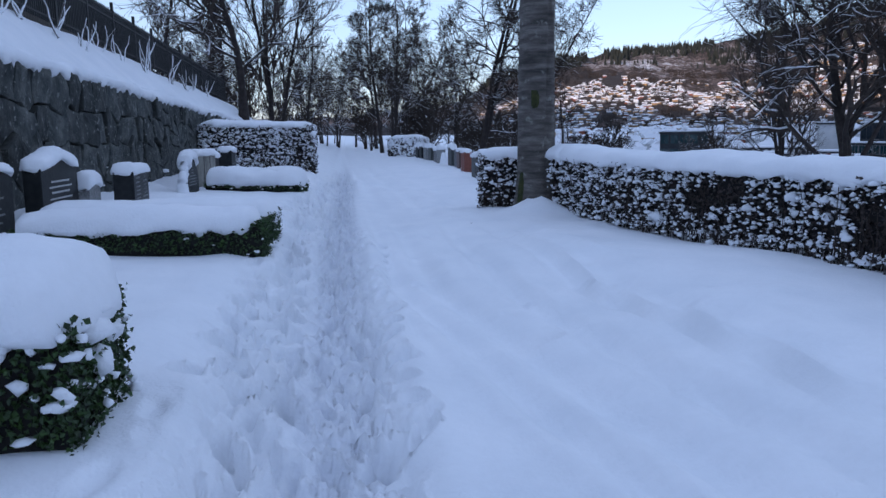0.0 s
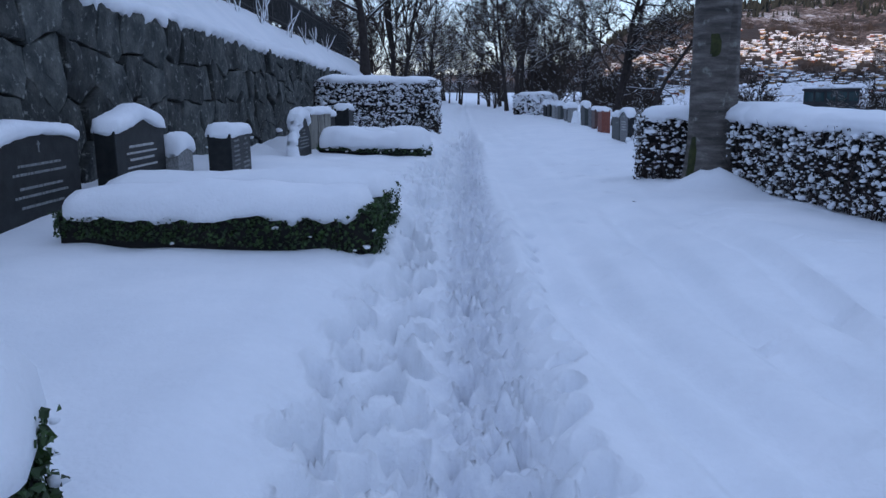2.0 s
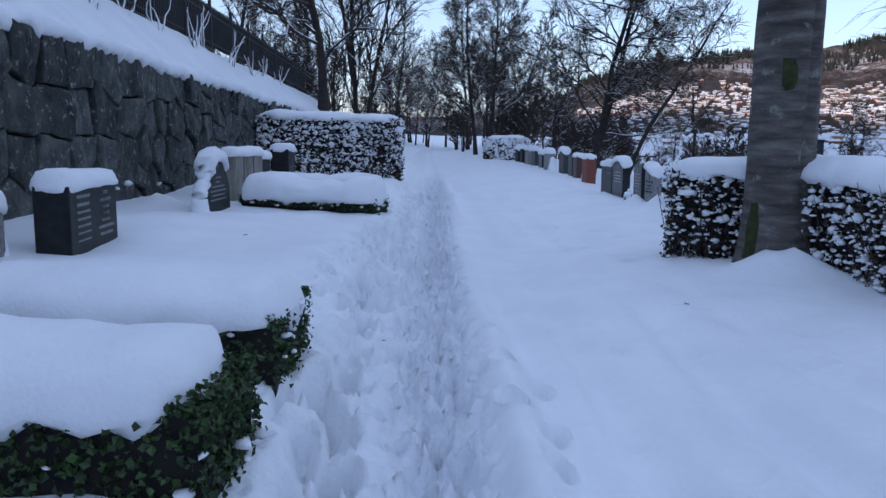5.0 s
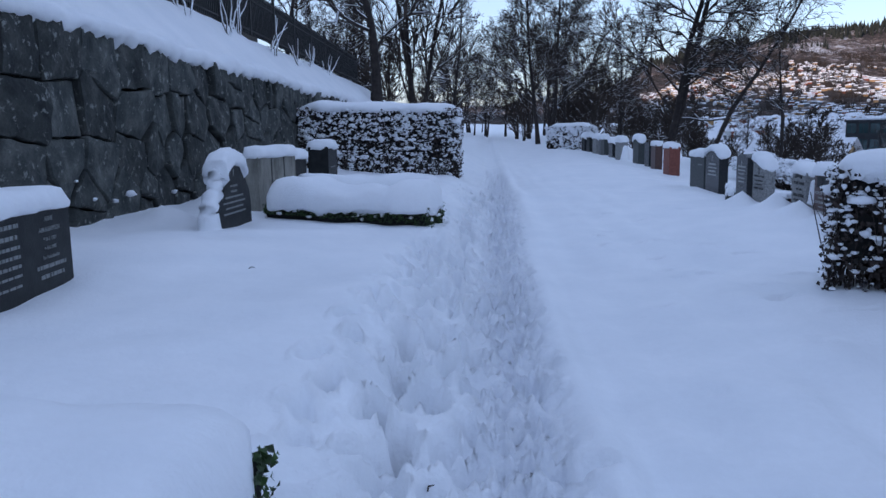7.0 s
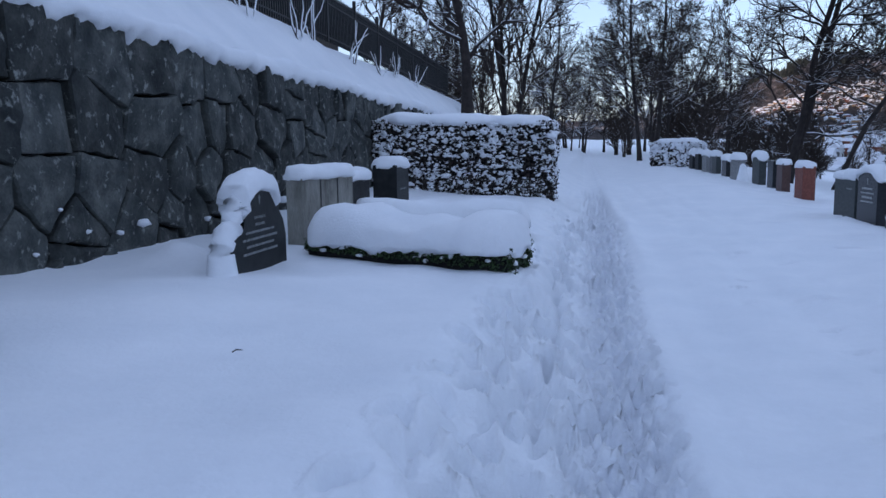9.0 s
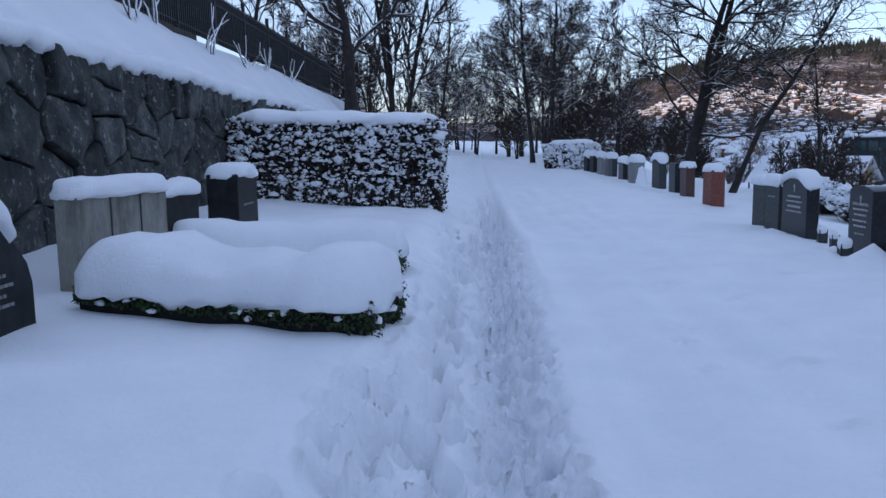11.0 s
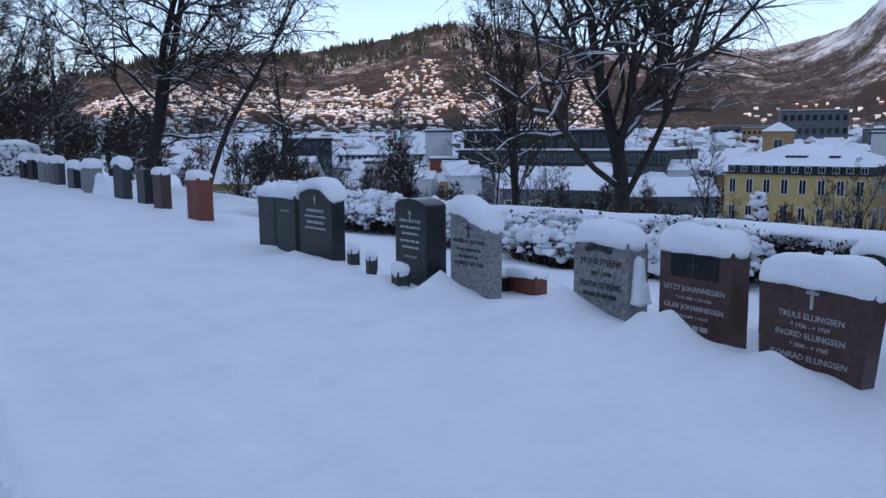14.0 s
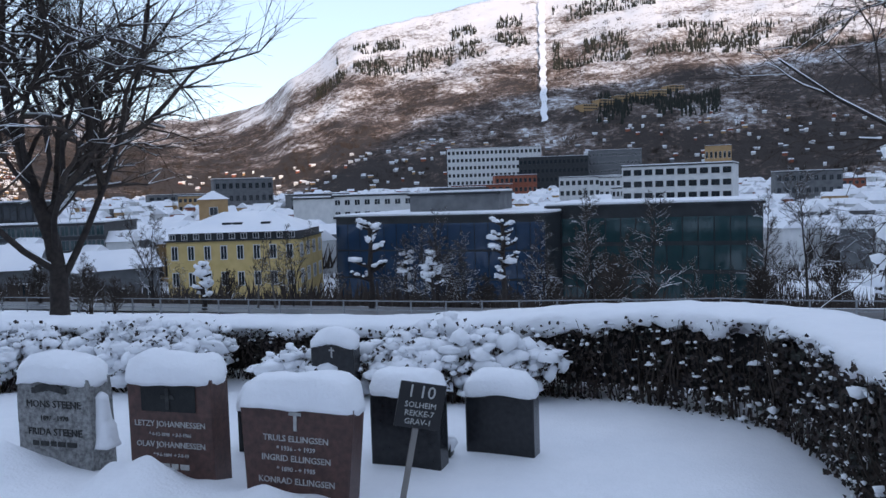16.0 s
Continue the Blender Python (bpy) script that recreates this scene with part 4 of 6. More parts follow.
def slab(shape, w, h, d, rough=0.0, seed=0, bevel=0.008):
    pts = outline(shape, w, h)
    bm = bmesh.new()
    pts = [(pts[0][0], -0.35)] + pts[1:-1] + [(pts[-1][0], -0.35)]
    front = [bm.verts.new((x, -d / 2, z)) for x, z in pts]
    back = [bm.verts.new((x, d / 2, z)) for x, z in pts]
    ff = bm.faces.new(front)
    bm.faces.new(back[::-1])
    n = len(pts)
    for k in range(n):
        bm.faces.new((front[(k + 1) % n], front[k], back[k], back[(k + 1) % n]))
    if bevel:
        bmesh.ops.bevel(bm, geom=list(bm.edges), offset=bevel, segments=1, affect="EDGES")
    if rough:
        bmesh.ops.triangulate(bm, faces=list(bm.faces))
        bmesh.ops.subdivide_edges(bm, edges=list(bm.edges), cuts=2, use_grid_fill=True)
        for v in bm.verts:
            q = v.co * 7
            side = 1.0 if abs(v.co.y) < d * 0.49 else 0.15
            v.co += Vector((noise.noise((q.x, q.y, q.z + seed)), noise.noise((q.x + 5, q.y, q.z + seed)), noise.noise((q.x, q.y + 5, q.z + seed)))) * rough * side
    bmesh.ops.recalc_face_normals(bm, faces=bm.faces)
    return bm


def gravestone(x, y, w, h, d, shape, mat, facing, label, snow=0.14, lines=(), tilt=0.0, z=None, seed=0, cross=None, letter=WHITE_PAINT, rough=0.0, side_snow=None, lean=0.0, shift=0.0, name="gravestone", group="gravestones"):
    """facing: degrees to which the front turns, 0 is towards -y and 90 towards +x. lines: (words or None, height up the stone, letter size)."""
    z0 = gz(x, y) if z is None else z
    g = empty(name, Matrix.Translation((x, y, z0)) @ Matrix.Rotation(radians(facing), 4, "Z") @ Matrix.Rotation(radians(tilt), 4, "Y") @ Matrix.Rotation(radians(lean), 4, "X"), label, "gravestone", group)
    part("stone", slab(shape, w, h, d, rough, seed), mat, g)
    fy = -d / 2 - 0.002
    for k, (words, zz, size) in enumerate(lines):
        if words is None:
            ob = part("inscription_line", bars_mesh((w - 1.9 * shift) * (0.62 if k % 2 else 0.5), size, letter, seed * 13 + k), letter, g)
            tagged(ob, kind="stuff")
        else:
            ob = part("inscription", text_mesh(words, size, letter), letter, g)
        ob.location = (shift, fy, zz)
        if shift:
            ob = part("inscription_line", bars_mesh(w * 0.26, size * 0.6, letter, seed * 7 + k), letter, g)
            tagged(ob, kind="stuff")
            ob.location = (-shift, fy, zz)
    if cross:
        cz, s = cross
        bm = bmesh.new()
        box(bm, -s * 0.07, s * 0.07, -0.004, 0.002, -s * 0.6, s * 0.4)
        box(bm, -s * 0.28, -s * 0.07, -0.004, 0.002, s * 0.05, s * 0.19)
        box(bm, s * 0.07, s * 0.28, -0.004, 0.002, s * 0.05, s * 0.19)
        ob = part("cross", bm, letter, g)
        ob.location = (0, fy, cz)
    if snow:
        top = [(px, pz) for px, pz in outline(shape, w, h) if pz > h * 0.6]
        run = [(px * (1.03 if abs(px) > w * 0.4 else 1), 0.0, pz - 0.008) for px, pz in top]
        part("snow_cap", snow_bar(run, d / 2 + 0.05, snow, seed + 3, 0.018, 0.10, 0.04, 14, 0.015), SNOW, g, "rounded cap of snow", smooth=True)
    if side_snow:
        s, lo, hi, wd = side_snow
        edge = [(px, pz) for px, pz in outline(shape, w, h) if (px * s > 0)]
        run = [(s * w * 0.5 * (1.02), 0.0, lo + (hi - lo) * q) for q in np.linspace(0, 1, 7)]
        line = []
        for q in np.linspace(0, 1, 15):
            zz = lo + (hi - lo) * q
            xe = max([abs(px) for px, pz in edge if pz >= zz - 0.02] or [w / 2])
            rad = wd * (1.75 - 0.95 * q ** 0.7) * (1.0 + 0.14 * noise.noise((q * 2.1, seed, 1)))
            line.append((Vector((s * (xe + wd * 0.25), 0.0, zz)), rad))
        line = [(line[0][0] - Vector((0, 0, 0.03)), 0.01)] + line + [(line[-1][0] + Vector((0, 0, wd * 0.5)), 0.01)]
        part("snow_drape", tube_mesh([line], 12), SNOW, g, "snow clinging to the edge", smooth=True)
    return g


L = 8.0
# left-hand plots, below the wall; fronts towards the drive
gravestone(-3.72, 2.2, 1.45, 0.76, 0.20, "arch", DARK_STONE, 90, "wide dark polished gravestone with an arched snowy top", 0.13,
           ((None, 0.47, 0.022), (None, 0.40, 0.022), (None, 0.28, 0.022), (None, 0.21, 0.022), (None, 0.12, 0.022)), seed=1, cross=(0.63, 0.10), letter=DULL_PAINT)
gravestone(-3.56, 4.05, 1.35, 0.84, 0.22, "gable", DARK_STONE, 90, "broad dark double gravestone with a low gable and snow cap", 0.17,
           ((None, 0.52, 0.026), (None, 0.45, 0.022), (None, 0.38, 0.026), (None, 0.30, 0.022)), seed=2, letter=WHITE_PAINT)
gravestone(-3.40, 5.05, 0.52, 0.46, 0.16, "arch", GREY_STONE, 90, "small rounded grey gravestone almost buried in snow", 0.19, ((None, 0.22, 0.02), (None, 0.15, 0.02)), seed=3, letter=DULL_PAINT, side_snow=(1, 0.0, 0.35, 0.06))
gravestone(-3.08, 6.12, 1.15, 0.58, 0.30, "flat", DARK_STONE, 93, "square dark granite gravestone with faint lettering and thick snow", 0.17,
           (("ARNE", 0.48, 0.045), ("ABRAHAMSEN", 0.41, 0.045), ("* 20-7 1929", 0.345, 0.036), ("+ 4-6 1995", 0.285, 0.036), ("for Fedrelandet", 0.225, 0.036), (None, 0.165, 0.026), (None, 0.10, 0.026)), shift=0.27, seed=4, letter=DULL_PAINT)
gravestone(-2.96, 10.15, 1.12, 0.70, 0.16, "shoulder", DARK_STONE, 88, "dark gravestone with curved shoulders wrapped in drifted snow", 0.15,
           (("DAGMAR E. H.", 0.42, 0.036), ("BIRKELAND", 0.36, 0.036), (None, 0.30, 0.02), (None, 0.24, 0.02), (None, 0.18, 0.02), (None, 0.12, 0.02)), seed=5, cross=(0.58, 0.08), letter=DULL_PAINT, side_snow=(-1, -0.08, 0.60, 0.085))
panel_stone = gravestone(-3.02, 12.25, 1.2, 0.70, 0.20, "flat", PALE_STONE, 80, "pale weathered gravestone of three upright panels with icicled snow", 0.16, (), seed=6)
for px in (-0.2, 0.2):
    gq = part("panel_joint", boxed(px - 0.008, px + 0.008, -0.106, -0.09, 0.0, 0.67), DARK_LETTER, panel_stone)
gravestone(-3.06, 13.42, 0.9, 0.60, 0.18, "flat", DARK_STONE, 80, "low dark gravestone beside the pale one, snow on top", 0.15, (), seed=7)
gravestone(-2.82, 14.75, 0.75, 0.74, 0.34, "flat", DARK_STONE, 90, "narrow dark square gravestone with a pillow of snow", 0.17, ((None, 0.4, 0.02),), seed=8, letter=DULL_PAINT)

# row along the lower lawn; fronts towards the drive
gravestone(4.44, 12.82, 0.54, 0.69, 0.20, "rough", GREY_STONE, -90, "rough-hewn grey granite gravestone with dark letters and drifted snow", 0.16,
           (("MONS STEENE", 0.510, 0.062), ("1897 - 1970", 0.425, 0.042), ("FRIDA STEENE", 0.340, 0.062), (None, 0.270, 0.03)), seed=10, letter=DARK_LETTER, rough=0.03, side_snow=(1, 0.25, 0.55, 0.05))
gravestone(4.44, 12.02, 0.56, 0.70, 0.18, "flat", BROWN_STONE, -90, "red-brown granite gravestone with a bronze cross panel and white letters", 0.15,
           (("LETZY JOHANNESSEN", 0.430, 0.048), ("* 6-12-1898  + 3-3-1966", 0.370, 0.028), ("OLAV JOHANNESSEN", 0.310, 0.048), ("* 9-6-1894  + 7-8-19", 0.250, 0.028), (None, 0.185, 0.03)), seed=11)
gravestone(4.40, 11.22, 0.68, 0.62, 0.16, "taper", BROWN_STONE, -90, "red-brown gravestone widening upwards with a white cross and letters", 0.15,
           (("TRULS ELLINGSEN", 0.400, 0.048), ("* 1936 - + 1939", 0.345, 0.036), ("INGRID ELLINGSEN", 0.290, 0.048), ("* 1890 - + 1985", 0.230, 0.036), ("KONRAD ELLINGSEN", 0.165, 0.048)), seed=12, cross=(0.525, 0.13), tilt=1.5)
gravestone(5.1, 11.7, 0.6, 0.40, 0.15, "low_arch", DARK_STONE, -90, "dark gravestone half hidden behind the red-brown one", 0.12, (), seed=13)
gravestone(5.16, 10.86, 0.46, 0.52, 0.16, "flat", BLACK_STONE, -92, "dark square gravestone behind the section sign, snow capped", 0.13, (), seed=14)
gravestone(5.50, 10.34, 0.46, 0.48, 0.14, "low_arch", BLACK_STONE, -95, "dark polished gravestone with a gently curved top and snow", 0.13, (), seed=15)
gravestone(6.9, 12.15, 0.40, 0.62, 0.16, "low_arch", BLACK_STONE, -90, "black gravestone with a small white cross among shrubs", 0.12, (), seed=16, cross=(0.52, 0.09))
gravestone(4.85, 14.22, 0.42, 0.20, 0.14, "flat", RED_STONE, -90, "small low red granite gravestone", 0.06, (), seed=17)
gravestone(4.70, 14.5, 0.3, 0.18, 0.14, "flat", BLACK_STONE, -90, "small low dark gravestone", 0.07, (), seed=27)
gravestone(4.33, 14.28, 0.50, 0.79, 0.16, "slant", GREY_STONE, -86, "light grey granite gravestone with a slanting top", 0.15,
           (("INGRID K. SLETTEN", 0.515, 0.046), (None, 0.445, 0.022), (None, 0.385, 0.022), ("LAURITZ SLETTEN", 0.325, 0.046)), seed=18, cross=(0.62, 0.12), letter=DARK_LETTER)
gravestone(4.38, 15.22, 0.50, 0.83, 0.24, "low_arch", BLACK_STONE, -86, "tall black polished gravestone without snow, white lettering", 0.0,
           (("EINAR BAKSTAD", 0.615, 0.045), (None, 0.555, 0.02), (None, 0.495, 0.02), (None, 0.425, 0.02), (None, 0.365, 0.02), ("TAKK FOR ALT", 0.275, 0.032)), seed=19, cross=(0.68, 0.09))
gravestone(4.45, 17.46, 0.72, 0.84, 0.18, "arch", BLACK_STONE, -84, "large black rounded gravestone with white lettering and snow", 0.12, ((None, 0.55, 0.03), (None, 0.48, 0.02), (None, 0.41, 0.03), (None, 0.34, 0.02)), seed=20, cross=(0.68, 0.10))
gravestone(4.40, 18.2, 0.46, 0.70, 0.18, "flat", GREEN_STONE, -84, "green-grey gravestone with snow on top", 0.16, ((None, 0.5, 0.025),), seed=21, letter=DULL_PAINT)
gravestone(4.45, 18.9, 0.44, 0.68, 0.20, "flat", GREEN_STONE, -84, "green-grey square gravestone in the row", 0.15, (), seed=22)
gravestone(4.66, 22.5, 0.34, 0.74, 0.30, "flat", RED_STONE, -75, "tall red granite gravestone under snow", 0.17, (), seed=23, side_snow=(-1, 0, 0.65, 0.10))
gravestone(4.85, 25.4, 0.36, 0.72, 0.22, "flat", BROWN_STONE, -80, "brown gravestone further along the row", 0.14, (), seed=24)
gravestone(5.0, 27.2, 0.4, 0.75, 0.22, "flat", BLACK_STONE, -80, "black upright gravestone along the row", 0.0, (), seed=25)
gravestone(5.0, 29.2, 0.55, 0.85, 0.22, "arch", GREEN_STONE, -80, "tall grey gravestone along the row with snow", 0.16, (), seed=26)
for k, (x, y, w, h, mt) in enumerate(((4.7, 31.0, 0.8, 0.7, GREY_STONE), (4.9, 32.4, 0.7, 0.66, GREY_STONE), (4.9, 34.5, 0.5, 0.62, BLACK_STONE), (4.8, 36.2, 0.5, 0.7, GREEN_STONE), (4.9, 37.6, 0.5, 0.7, BLACK_STONE), (4.8, 39.0, 0.55, 0.7, GREY_STONE), (4.7, 40.6, 0.5, 0.72, DARK_STONE), (4.6, 41.8, 0.5, 0.7, DARK_STONE))):
    gravestone(x, y, w, h, 0.2, ("flat", "arch", "low_arch")[k % 3], mt, -80, "distant gravestone of the row, heaped with snow", 0.22, (), seed=40 + k, side_snow=(1, 0, 0.5, 0.12) if k < 2 else None)

# bronze relief on the brown stone, and small things between the graves
relief = empty("cross_relief", Matrix.Translation((4.44 - 0.094, 12.02, gz(4.44, 12.02) + 0.58)) @ Matrix.Rotation(radians(-90), 4, "Z"), "small dark bronze cross in a wreath panel on a gravestone", "ornament")
rb = bmesh.new()
box(rb, -0.012, 0.012, -0.012, 0.0, -0.06, 0.06, 0.003)
box(rb, -0.045, -0.013, -0.011, 0.0, 0.0, 0.022, 0.003)
box(rb, 0.013, 0.045, -0.011, 0.0, 0.0, 0.022, 0.003)
part("cross", rb, DARK_LETTER, relief)
part("panel", boxed(-0.18, 0.18, -0.003, 0.0, -0.075, 0.075), DARK_STONE, relief)
for (x, y, s) in ((4.02, 15.02, 0.12), (4.5, 16.8, 0.10), (4.45, 16.3, 0.09), (5.35, 10.68, 0.07)):
    ln = empty("grave_lantern", Matrix.Translation((x, y, gz(x, y) + 0.02)), "small dark grave lantern topped with a ball of snow", "lantern", "grave lanterns")
    part("body", boxed(-s * 0.5, s * 0.5, -s * 0.5, s * 0.5, -0.1, s * 1.3, 0.008), GREEN_STONE, ln)
    for sx in (-1, 1):
        part("bar", boxed(sx * s * 0.5 - 0.006, sx * s * 0.5 + 0.006, -s * 0.56, -s * 0.5 - 0.002, -0.05, s * 1.35), IRON, ln)
    v, f = snow_bar([(-s * 0.55, 0, s * 1.3), (s * 0.55, 0, s * 1.3)], s * 0.6, s * 0.8, 5, 0.02, 0.06, 0.02, 14)
    part("snow_cap", (v, f), SNOW, ln, smooth=True)

# section sign
sg = empty("section_sign", Matrix.Translation((4.41, 10.66, gz(4.41, 10.66) - 0.03)) @ Matrix.Rotation(radians(-62), 4, "Z") @ Matrix.Rotation(radians(12), 4, "Y"), "black cemetery section sign with white lettering on a leaning grey post", "sign")
part("post", boxed(-0.015, 0.015, 0.004, 0.03, -0.3, 0.72, 0.003), POST_WOOD, sg)
plate = part("plate", boxed(-0.125, 0.125, -0.012, 0.003, 0.50, 0.745, 0.006), SIGN_BLACK, sg, "black enamel plate")
for words, zz, size in (("I 10", 0.695, 0.095), ("SOLHEIM", 0.625, 0.043), ("REKKE-7", 0.580, 0.043), ("GRAV-1", 0.535, 0.043)):
    ob = part("lettering", text_mesh(words, size, WHITE_PAINT, 0.002), WHITE_PAINT, plate)
    tagged(ob, kind="stuff")
    ob.location = (0, -0.0145, zz)

# carved wreath on the rough grey stone
wreath = empty("wreath_relief", Matrix.Translation((4.44 - 0.103, 12.84, gz(4.44, 12.82) + 0.60)) @ Matrix.Rotation(radians(-90), 4, "Z"), "dark carved leaf spray on a grey gravestone", "ornament")
wb = bmesh.new()
for k in range(9):
    a = (k - 4) / 4
    box(wb, a * 0.11 - 0.016, a * 0.11 + 0.016, -0.012, 0.0, -0.022 + 0.02 * (1 - abs(a)), 0.012 + 0.03 * (1 - a * a), 0.004)
part("leaf_spray", wb, DARK_LETTER, wreath)
# stray twigs on the snow
for k, (x, y, ang) in enumerate(((-0.22, 4.15, 1.2), (0.9, 2.6, 0.4), (2.2, 5.2, 2.2), (-1.9, 7.4, 0.9))):
    tw = tube_mesh([[(Vector((0, 0, 0)), 0.004), (Vector((0.03, 0.01, 0.006)), 0.004), (Vector((0.06, 0.0, 0.0)), 0.002)]], 5)
    st = part("twig", tw, TWIG, None)
    st.matrix_world = Matrix.Translation((x, y, gz(x, y) + 0.012)) @ Matrix.Rotation(ang, 4, "Z")
    tagged(st, "small dark broken twig lying on the snow", "twig", "stray twigs")


# ---- trees of the cemetery and beyond ----
oak = tree_lines(101, 15, 0.24, limbs=22, spread_a=1.05, first=0.16, sub=9, twigs=6, fine=5, limb_len=0.42, wander=0.2)
t_bank = tree("bank_tree", *polar(-9.6, 30), oak, DARK_BARK, "broad bare tree on the bank beyond the iron fence", seed=1, thick=3.0, rot=2.0, group="bare trees")
multi = tree_lines(102, 14, 0.14, limbs=13, spread_a=0.55, first=0.12, sub=7, twigs=5, fine=3, forks=3, up=0.5, wander=0.14)
tree("bank_tree", *polar(-5.8, 35), multi, DARK_BARK, "bare tree with several upright stems behind the tall hedge", seed=2, thick=3.0, group="bare trees")
birch = tree_lines(103, 15, 0.14, limbs=28, spread_a=0.75, first=0.14, sub=8, twigs=6, fine=5, forks=2, up=-0.05, limb_len=0.27, wander=0.15)
t_birch = tree("birch", *polar(4.0, 47), birch, DARK_BARK, "tall twin-stemmed bare birch with fine drooping twigs", seed=3, thick=2.6, group="bare trees")
slim = tree_lines(104, 10.5, 0.12, limbs=16, spread_a=0.6, first=0.2, sub=6, twigs=4, fine=2, up=0.3, limb_len=0.26)
t_slim = tree("slim_birch", *polar(7.9, 52), slim, BIRCH_BARK, "slender bare young birch", twig_mat=TWIG, seed=4, thick=2.6, group="bare trees")
twin = tree_lines(105, 15, 0.15, limbs=26, spread_a=1.0, first=0.12, sub=8, twigs=6, fine=5, forks=2, up=0.05, limb_len=0.30, wander=0.2)
t_twin = tree("twin_tree", *polar(13.6, 30), twin, DARK_BARK, "twin-trunked bare tree behind the row of graves", seed=5, thick=2.2, group="bare trees")
slant = tree_lines(106, 10.5, 0.11, limbs=16, spread_a=0.95, first=0.3, sub=7, twigs=5, fine=3, lean=(0.16, -0.05), up=0.2, limb_len=0.42, wander=0.28)
tree("leaning_tree", *polar(17.7, 27), slant, DARK_BARK, "leaning bare tree with snow along its limbs", seed=6, thick=2.2, group="bare trees")
tree("small_tree", *polar(23.0, 29), tree_lines(107, 6.0, 0.09, limbs=10, first=0.3, sub=5, twigs=4, fine=2), DARK_BARK, "thin bare small tree below the lawn hedge", seed=7, thick=2.2, group="bare trees")
great = tree_lines(108, 17, 0.40, limbs=28, spread_a=0.95, first=0.12, sub=11, twigs=8, fine=4, limb_len=0.74, wander=0.22, up=0.15)
tree("great_tree", 26.3, 33.0, great, DARK_BARK, "great spreading bare tree with snowy limbs on the slope", seed=8, thick=2.6, rot=0.6, group="bare trees")
tree("slope_tree", 27.8, 41.5, multi, DARK_BARK, "bare tree with several stems on the slope", seed=9, thick=3.0, rot=1.0, group="bare trees")
tree("corner_tree", *polar(111, 18), tree_lines(109, 13, 0.26, limbs=16, spread_a=1.2, first=0.2, sub=8, twigs=6, fine=3, limb_len=0.55, up=-0.05, wander=0.22), DARK_BARK, "bare tree with drooping snowy branches beyond the lawn hedge", seed=10, thick=1.8, group="bare trees")
tree("fence_tree", -9.8, 40.5, slim, DARK_BARK, "straight dark trunk behind the iron fence", seed=11, thick=3.0, group="bare trees")

wood_a = tree("wood_tree", *polar(-3.0, 66), tree_lines(131, 15, 0.15, limbs=26, spread_a=0.7, first=0.15, sub=7, twigs=5, fine=1, limb_len=0.30, up=0.1, lite=True), DARK_BARK, "bare tree of the wood at the path's end", seed=31, thick=3.4, group="trees of the wood", sides=(6, 4, 3, 3, 3), split=False)
wood_b = tree("wood_tree", *polar(9.5, 70), tree_lines(132, 14, 0.13, limbs=18, spread_a=0.6, first=0.12, sub=7, twigs=5, fine=1, forks=2, limb_len=0.28, up=0.3, lite=True), DARK_BARK, "bare twin-stemmed tree of the wood", seed=32, thick=3.4, group="trees of the wood", sides=(6, 4, 3, 3, 3), split=False)
wood_c = tree("wood_tree", *polar(1.0, 84), tree_lines(133, 12, 0.12, limbs=24, spread_a=0.9, first=0.1, sub=7, twigs=5, fine=1, limb_len=0.38, up=0.15, lite=True), DARK_BARK, "broad bare tree of the wood", seed=33, thick=3.4, group="trees of the wood", sides=(6, 4, 3, 3, 3), split=False)
# woods that close the view along the path
rng_w = random.Random(21)
for k in range(44):
    src = (wood_a, wood_b, wood_c)[k % 3]
    az = rng_w.uniform(-16, 13)
    dist = rng_w.uniform(58, 120)
    x, y = polar(az, dist)
    if abs(x + 0.2) < 2.2 and y < 75:
        x += 5
    s = rng_w.uniform(0.65, 1.05)
    copy_thing(src, Matrix.Translation((x, y, gz(x, y))) @ Matrix.Rotation(rng_w.uniform(0, 6.28), 4, "Z") @ Matrix.Scale(s, 4))
bush_lines = tree_lines(120, 3.2, 0.05, limbs=10, spread_a=0.6, first=0.05, sub=5, twigs=5, fine=0, forks=4, limb_len=0.5, lite=True)
t_bush = tree("bare_bush", *polar(2.5, 58), bush_lines, TWIG, "brown leafless bush at the end of the path", twig_mat=TWIG, seed=12, thick=3.6, group="brown bushes", snow=(0, 0.5, 0.35, 0.0, 0.0), sides=(5, 3, 3, 3, 3), split=False)
for k in range(42):
    az = rng_w.uniform(-12, 24) if k < 34 else rng_w.uniform(30, 96)
    dist = rng_w.uniform(45, 80) if k < 34 else rng_w.uniform(34, 75)
    x, y = polar(az, dist)
    if abs(x) < 3 and y < 70:
        continue
    copy_thing(t_bush, Matrix.Translation((x, y, gz(x, y))) @ Matrix.Rotation(rng_w.uniform(0, 6.28), 4, "Z") @ Matrix.Scale(rng_w.uniform(0.7, 1.7), 4))
# round-crowned trees before the glass block
for az, dist, s in ((86.0, 62, 0.75), (81.5, 66, 0.62), (95.5, 58, 0.8), (93.0, 70, 0.7), (38.0, 60, 0.6), (31.0, 66, 0.6), (52, 64, 0.55), (72.5, 74, 0.5), (99.5, 62, 0.8)):
    x, y = polar(az, dist)
    copy_thing(wood_c if s > 0.7 else wood_b if s < 0.56 else wood_a, Matrix.Translation((x, y, gz(x, y))) @ Matrix.Rotation(az, 4, "Z") @ Matrix.Scale(s, 4))


